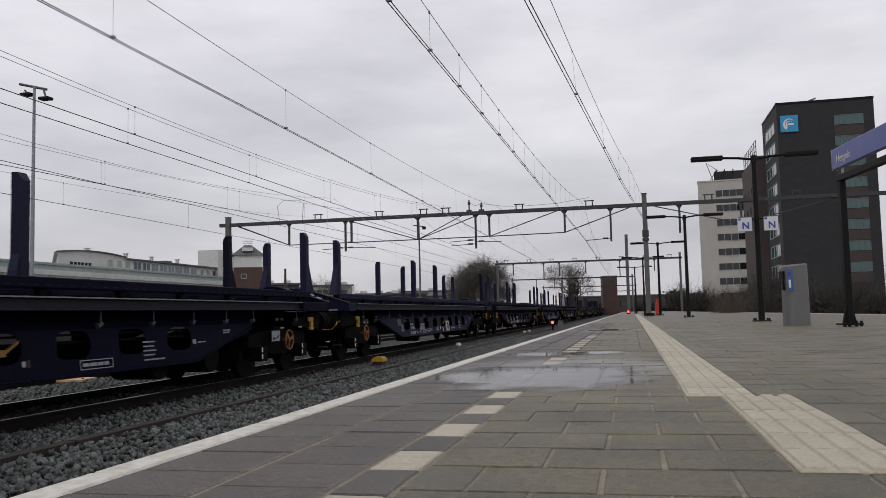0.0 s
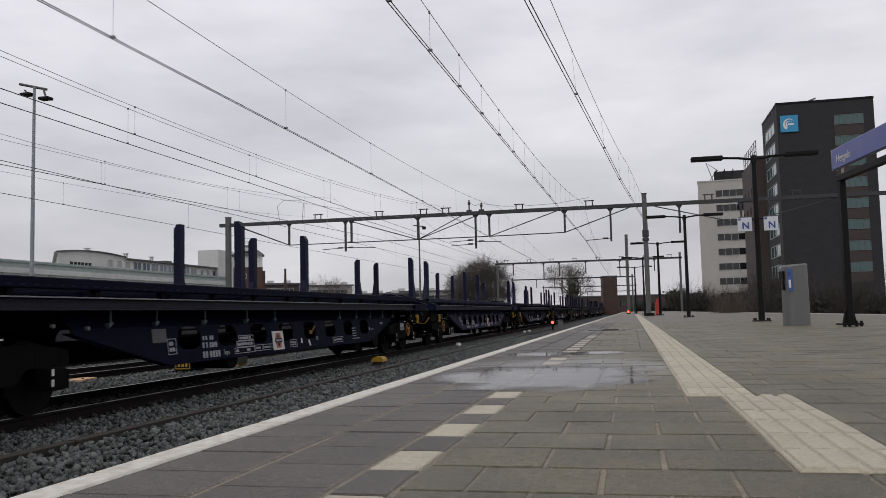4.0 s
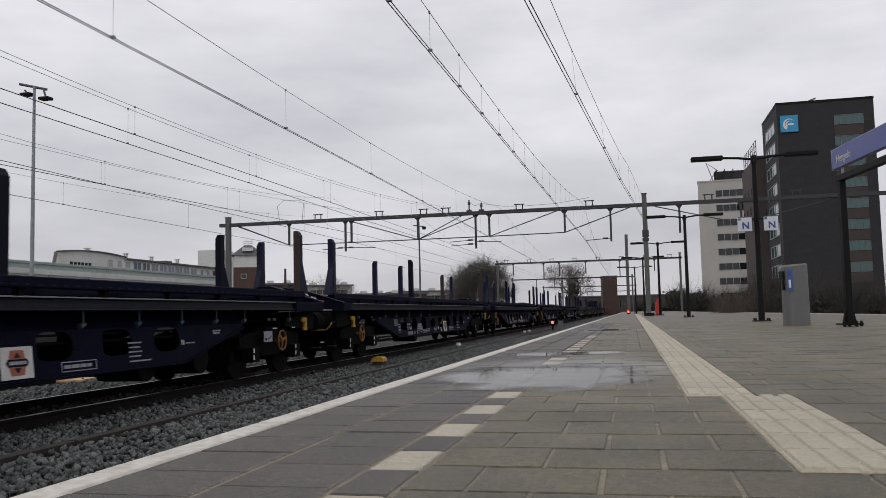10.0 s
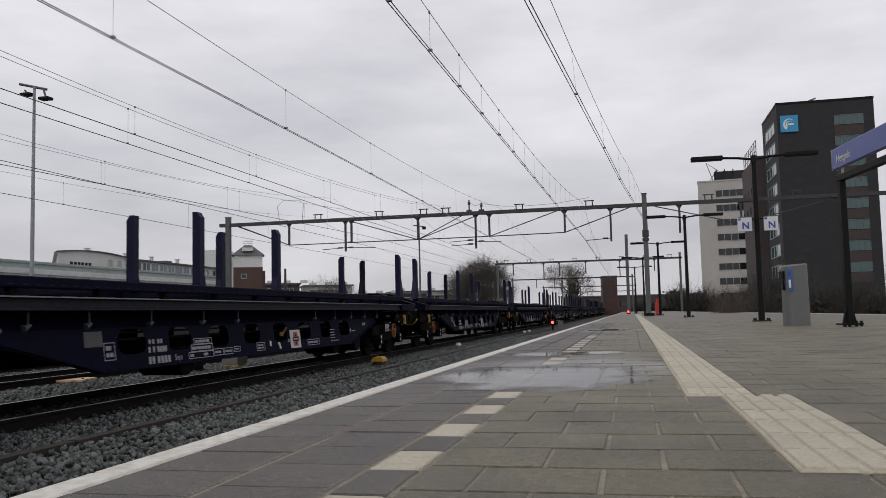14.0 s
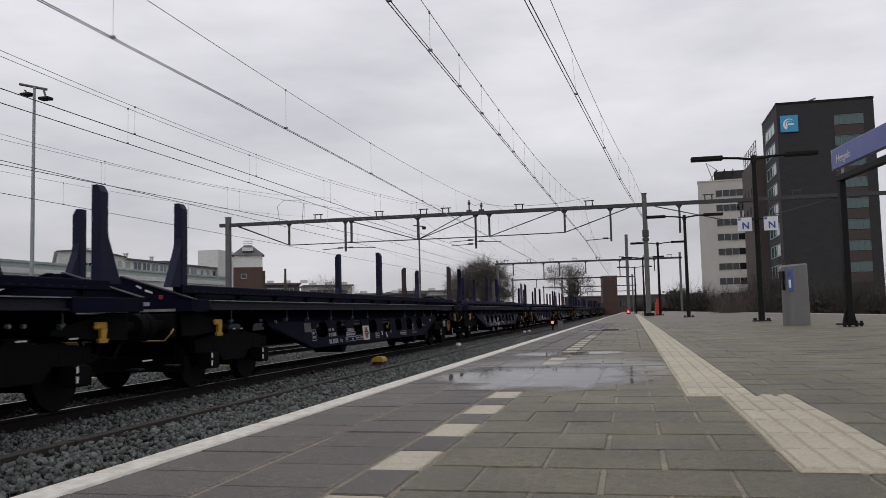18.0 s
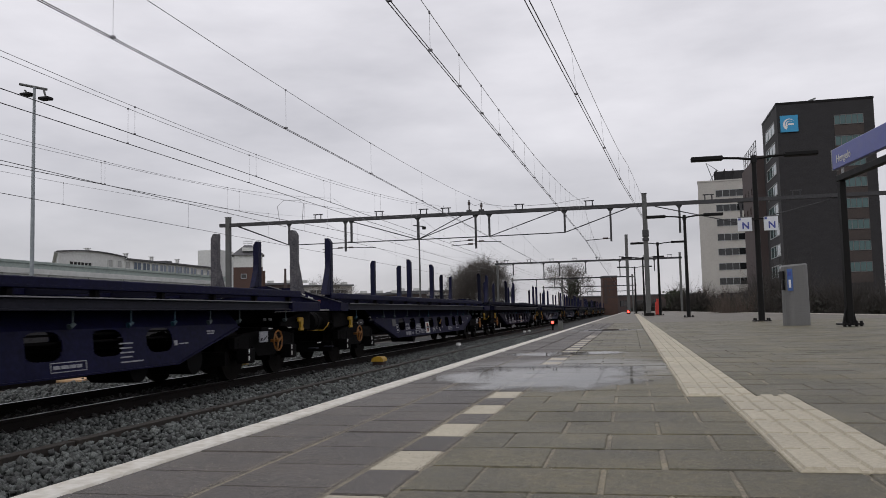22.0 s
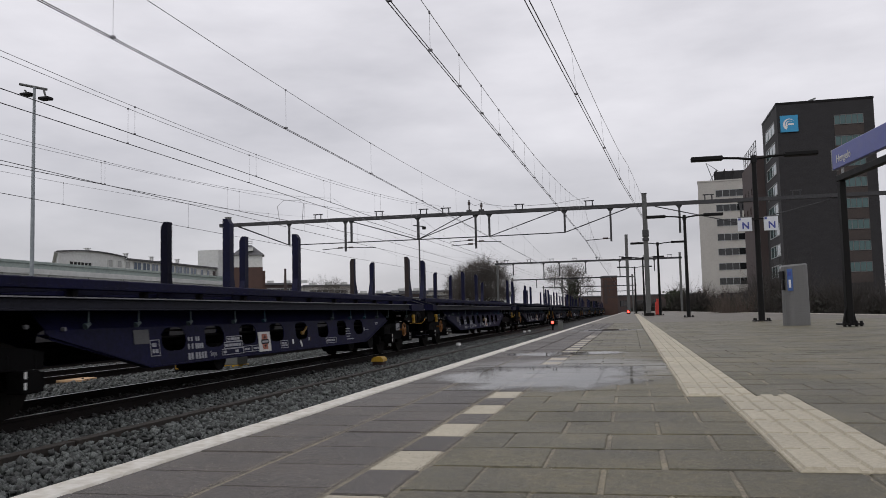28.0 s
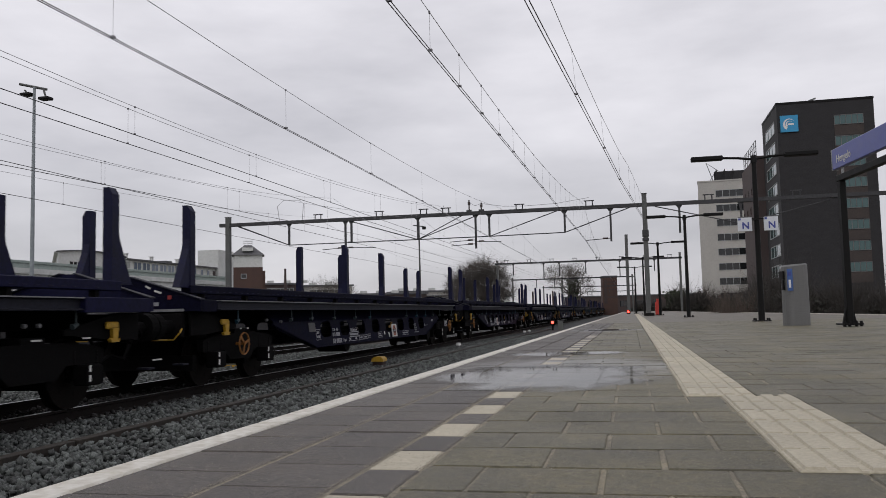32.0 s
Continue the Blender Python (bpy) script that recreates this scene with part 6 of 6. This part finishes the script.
def slab_field():
    """Paving slabs: rows of 0.305 m across the platform, half-bond on the main field."""
    P = 0.305
    rng = random.Random(2)
    Y0 = 2.14 - 6 * P
    rows = 84
    spots = []      # x, y, w, l, kind
    for r in range(rows):
        y = Y0 + P * (r + 0.5)
        # edge slab and second course
        spots.append(((EDGE_IN - 1.0055) / 2, y - 0.06, -1.0075 - EDGE_IN, 0.294, "dark"))
        spots.append((-0.848, y + 0.065, 0.287, 0.294, "dark"))
        # narrow band with alternating cream slabs
        on = (r % 2 == 0) and y < 14
        spots.append((-0.620, y, 0.136, 0.2975, "cream" if on else "dark"))
        off = 0.1525 if r % 2 else 0.0
        y += 0.07
        if off:
            spots.append((-0.542 + 0.076, y, 0.1495, 0.294, "grey"))
        x = -0.542 + off + P / 2
        while x < right_edge(y) - P / 2:
            strip = (0.225, 0.53) if y > 4.1 else (0.378, 0.683)
            if y > 2.17 and strip[0] - 0.149 < x < strip[1] + 0.149:
                a, b = x - 0.147, x + 0.147
                if a < strip[0] - 0.02:
                    spots.append(((a + strip[0]) / 2 - 0.002, y, strip[0] - a - 0.006, 0.294, "grey"))
                if b > strip[1] + 0.02:
                    spots.append(((b + strip[1]) / 2 + 0.002, y, b - strip[1] - 0.006, 0.294, "grey"))
            else:
                spots.append((x, y, 0.2925, 0.294, "grey"))
            x += P
    # further on the joints close up
    spots = [(x, y, w + (0.0105 if y > 8.5 and kind == "grey" and w > 0.29 else 0.0), 0.3035 if y > 8.5 else l, kind) for x, y, w, l, kind in spots]
    # sand in the joints that run along the platform: one low ridge beside each slab
    sv, sf = [], []
    for x, y, w, l, kind in spots:
        if y > 8.5:
            continue
        k, x0, x1 = len(sv), x + w / 2 - 0.004, x + w / 2 + 0.016
        for dx, z in ((x0, -0.006), ((x0 + x1) / 2, -0.0012), (x1, -0.006)):
            sv += [(dx, y - 0.1515, z), (dx, y + 0.1515, z)]
        sf += [(k, k + 2, k + 3, k + 1), (k + 2, k + 4, k + 5, k + 3)]
    cache = {}
    near = 0
    verts = {"grey": [], "dark": [], "cream": []}
    faces = {"grey": [], "dark": [], "cream": []}
    mats = {"grey": (SLAB, SLAB_J), "dark": (SLAB_DK, SLAB_DJ), "cream": (CREAM, CREAM_J)}
    pav = bpy.data.objects["pavement"]
    tagged(part("joint_sand", bulk("joint_sand", sv, sf, JOINT), None, pav, "pale sand in the joints"), kind="stuff")
    for x, y, w, l, kind in spots:
        dz, tx, ty = rng.uniform(-0.0016, 0.0016), rng.uniform(-0.22, 0.22), rng.uniform(-0.18, 0.18)
        jx = rng.uniform(-0.003, 0.003)
        if 1.3 < y < 5.2 and -1.33 < x < 2.2 and near < 300:
            near += 1
            key = (round(w, 3), kind)
            if key not in cache:
                cache[key] = mesh_of("slab", slab_bm(w, l), mats[kind][0])
            part("slab", cache[key], None, pav, at=pose(x + jx, y, dz, tx, ty, rng.uniform(-0.25, 0.25)))
        else:
            V, F = verts[kind], faces[kind]
            k = len(V)
            a, b, bev = w / 2, l / 2, 0.0035
            sx, sy = math.tan(radians(ty)), math.tan(radians(tx))
            for z, q in ((-0.03, 0), (-bev, 0), (0.0, bev)):
                for cx, cy in ((-a + q, -b + q), (a - q, -b + q), (a - q, b - q), (-a + q, b - q)):
                    V.append((x + jx + cx, y + cy, dz + z - sx * cx * 0.6 + sy * cy * 0.6))
            for s in (0, 4):
                for i in range(4):
                    F.append((k + s + i, k + s + (i + 1) % 4, k + s + 4 + (i + 1) % 4, k + s + 4 + i))
            F.append((k + 8, k + 9, k + 10, k + 11))
    for kind in verts:
        if verts[kind]:
            tagged(part(kind + "_slabs", bulk(kind + "_slabs", verts[kind], faces[kind], mats[kind][1]), None, pav), kind="stuff")


def tactile_strip():
    """Cream guide strip of ribbed tiles, one tile wide, with a half-tile jog."""
    st = thing("tactile_strip", "cream ribbed tactile guide strip laid in the platform paving", "tactile paving", None, "", "structure")
    P = 0.305
    bm = slab_bm(0.2985, 0.2985, 0.04, 0.004)
    for i in range(4):
        x = -0.151 + 0.302 * (i + 0.5) / 4
        for y0, y1 in ((-0.142, 0.142),):
            v = []
            for z, q in ((-0.001, 0.0), (0.007, 0.005)):
                v += [bm.verts.new(p) for p in ((x - 0.027 + q, y0 + q, z), (x + 0.027 - q, y0 + q, z), (x + 0.027 - q, y1 - q, z), (x - 0.027 + q, y1 - q, z))]
            for j in range(4):
                bm.faces.new((v[j], v[(j + 1) % 4], v[4 + (j + 1) % 4], v[4 + j]))
            bm.faces.new(v[4:])
    me = mesh_of("ribbed_tile", bm, CREAM)
    rng = random.Random(8)
    y = 2.19 + P / 2
    while y < 75:
        x = 0.53 if y < 4.1 else 0.378
        part("ribbed_tile", me, None, st, at=pose(x + rng.uniform(-.002, .002), y, 0.004 + rng.uniform(-.001, .001), rng.uniform(-.3, .3), 0, rng.uniform(-.3, .3)))
        y += P


def stones(name, zones, material, label):
    """Loose crushed stone on the ballast bed, larger count near the platform."""
    rs = np.random.RandomState(4)
    base = np.array([(-1, -1, -1), (1, -1, -1), (1, 1, -1), (-1, 1, -1), (-1, -1, 1), (1, -1, 1), (1, 1, 1), (-1, 1, 1)], float)
    tri = np.array([(0, 2, 1), (0, 3, 2), (4, 5, 6), (4, 6, 7), (0, 1, 5), (0, 5, 4), (1, 2, 6), (1, 6, 5), (2, 3, 7), (2, 7, 6), (3, 0, 4), (3, 4, 7)])
    allv, allf, k = [], [], 0
    for x0, x1, y0, y1, dens in zones:
        n = int((x1 - x0) * (y1 - y0) * dens)
        c = np.stack([rs.uniform(x0, x1, n), rs.uniform(y0, y1, n), BED + rs.uniform(-0.03, 0.05, n)], 1)
        size = rs.uniform(0.016, 0.037, (n, 1, 1)) * rs.uniform(0.6, 1.2, (n, 1, 3))
        rot = rs.normal(size=(n, 3, 3))
        q, _ = np.linalg.qr(rot)
        jit = base[None] * rs.uniform(0.65, 1.0, (n, 8, 1)) + rs.uniform(-0.28, 0.28, (n, 8, 3))
        v = np.einsum('nij,nkj->nki', q, jit * size) + c[:, None]
        allv.append(v.reshape(-1, 3))
        allf.append((tri[None] + 8 * np.arange(n)[:, None, None] + k).reshape(-1, 3))
        k += 8 * n
    V, F = np.concatenate(allv), np.concatenate(allf)
    me = bpy.data.meshes.new(name)
    me.vertices.add(len(V))
    me.vertices.foreach_set("co", V.ravel())
    me.loops.add(len(F) * 3)
    me.loops.foreach_set("vertex_index", F.ravel().astype(np.int32))
    me.polygons.add(len(F))
    me.polygons.foreach_set("loop_start", np.arange(0, len(F) * 3, 3, dtype=np.int32))
    me.update(calc_edges=True)
    me.validate()
    me.materials.append(material)
    tagged(new(name, me), label, "ballast", "", "stuff")



def water_film():
    """Alpha falls off unevenly towards each pool's rim."""
    m = bpy.data.materials.new("standing_water")
    m.use_nodes = True
    nt = m.node_tree
    n, link = nt.nodes.new, nt.links.new
    bs = nt.nodes["Principled BSDF"]
    bs.inputs["Base Color"].default_value = (0.035, 0.032, 0.026, 1)
    bs.inputs["IOR"].default_value = 1.25
    tc = n("ShaderNodeTexCoord")
    ln = n("ShaderNodeVectorMath")
    ln.operation = 'LENGTH'
    link(tc.outputs["Object"], ln.inputs[0])
    pos = n("ShaderNodeNewGeometry").outputs["Position"]
    nz = n("ShaderNodeTexNoise")
    nz.inputs["Scale"].default_value, nz.inputs["Detail"].default_value = 2.4, 6
    link(pos, nz.inputs["Vector"])
    ad = n("ShaderNodeMath")
    ad.operation = 'MULTIPLY_ADD'
    ad.inputs[1].default_value = 1.5
    link(nz.outputs[0], ad.inputs[0])
    link(ln.outputs["Value"], ad.inputs[2])
    mr = n("ShaderNodeMapRange")
    mr.inputs["From Min"].default_value, mr.inputs["From Max"].default_value = 1.38, 1.72
    mr.inputs["To Min"].default_value, mr.inputs["To Max"].default_value = 0.80, 0.0
    link(ad.outputs[0], mr.inputs["Value"])
    link(mr.outputs[0], bs.inputs["Alpha"])
    rr = n("ShaderNodeMapRange")
    rr.inputs["From Min"].default_value, rr.inputs["From Max"].default_value = 1.1, 1.7
    rr.inputs["To Min"].default_value, rr.inputs["To Max"].default_value = 0.02, 0.05
    link(ad.outputs[0], rr.inputs["Value"])
    link(rr.outputs[0], bs.inputs["Roughness"])
    return m


def puddles():
    film = water_film()
    for cx, cy, rx, ry in ((-0.54, 5.35, 0.70, 1.2), (-0.62, 8.0, 0.55, 0.45), (-0.5, 17.4, 0.6, 0.8)):
        bm = bmesh.new()
        rim = [bm.verts.new((1.05 * math.cos(a), 1.05 * math.sin(a), 0)) for a in [2 * math.pi * i / 40 for i in range(40)]]
        bm.faces.new(rim)
        ob = single("puddle", bm, film, "shallow rain puddle standing on the platform paving", "puddle", pose(cx, cy, 0.0032) @ Matrix.Diagonal((rx, ry, 1, 1)), "puddles")



def crumbs():
    """Loose sand grains washed out of the joints, thickest along the joint lines."""
    rs = np.random.RandomState(9)
    P = 0.305
    n = 80000
    y = 1.3 + 5.2 * rs.uniform(0, 1, n) ** 1.5
    x = rs.uniform(-1.29, 1.9, n)
    pick = rs.uniform(0, 1, n)
    lines = np.array([-0.998, -0.695, -0.546, -0.698, -1.0])
    at = pick < 0.26
    x[at] = rs.choice(lines, at.sum()) + rs.normal(0, 0.013, at.sum())
    at = (pick > 0.26) & (pick < 0.42)
    x[at] = -0.542 + np.round((x[at] + 0.542) / 0.1525) * 0.1525 + rs.normal(0, 0.006, at.sum())
    at = (pick >= 0.42) & (pick < 0.5)
    row = np.round((y[at] - 0.38) / P)
    y[at] = 0.38 + row * P + np.where(x[at] < -0.995, -0.06, np.where(x[at] < -0.695, 0.065, np.where(x[at] < -0.545, 0.0, 0.07))) + rs.normal(0.004, 0.010, at.sum())
    ok = (x < 0.37) | (y < 2.1) | (x > 0.70)
    x, y = x[ok], y[ok]
    n = len(x)
    base = np.array([(1, 0, -0.4), (-0.5, 0.87, -0.4), (-0.5, -0.87, -0.4), (0, 0, 0.8)])
    tri = np.array([(0, 1, 3), (1, 2, 3), (2, 0, 3)])
    size = rs.uniform(0.0005, 0.0014, (n, 1, 1)) * (1 + 0.9 * (rs.uniform(0, 1, (n, 1, 1)) > 0.93))
    v = base[None] * size * rs.uniform(0.6, 1.3, (n, 4, 3)) + np.stack([x, y, np.full(n, 0.0022)], 1)[:, None]
    f = tri[None] + 4 * np.arange(n)[:, None, None]
    me = bulk("sand_grains", [tuple(p) for p in v.reshape(-1, 3).tolist()], [tuple(t) for t in f.reshape(-1, 3).tolist()], GRAIN)
    tagged(new("sand_grains", me), "pale sand grains scattered along the paving joints", "sand", "", "stuff")


slab_field()
crumbs()
puddles()
tactile_strip()
stones("ballast_stones", ((-7.12, -5.965, 3.5, 17.0, 400), (-5.735, -3.9, 3.5, 17.0, 400), (-7.12, -5.96, 17.0, 46.0, 300), (-5.74, -3.9, 17.0, 46.0, 300), (-3.9, -1.6, 0.0, 30.0, 110), (-11.9, -9.5, 7.0, 36.0, 220), (-16.0, -14.3, 12.0, 40.0, 120)), STONE, "loose grey-green crushed stone between the tracks")
stones("track_stones", ((-8.9, -7.62, 5.0, 34.0, 220), (-7.40, -7.18, 4.0, 34.0, 160)), OILY_SHADED, "oily crushed stone under the running track, darkened for the train's shade")


# ---- what moves ----
def motions():
    ts = [k * 0.5 for k in range(65)]
    fine = [k / 15 for k in range(481)]
    turns = [(t, travelled(t) / WHEEL_R) for t in fine]
    for i, w in enumerate(wagons):
        y0 = COUPLING_0 - HALF + i * PITCH
        walk(w, [(t, pose(TRACKS[1], y0 - travelled(t), RAIL)) for t in ts])
        for o in w.children:
            if o.name.startswith("wheelset"):
                p = o.location.copy()
                walk(o, [(t, Matrix.Translation(p) @ Matrix.Rotation(a % (4 * math.pi), 4, 'X')) for t, a in turns])


motions()
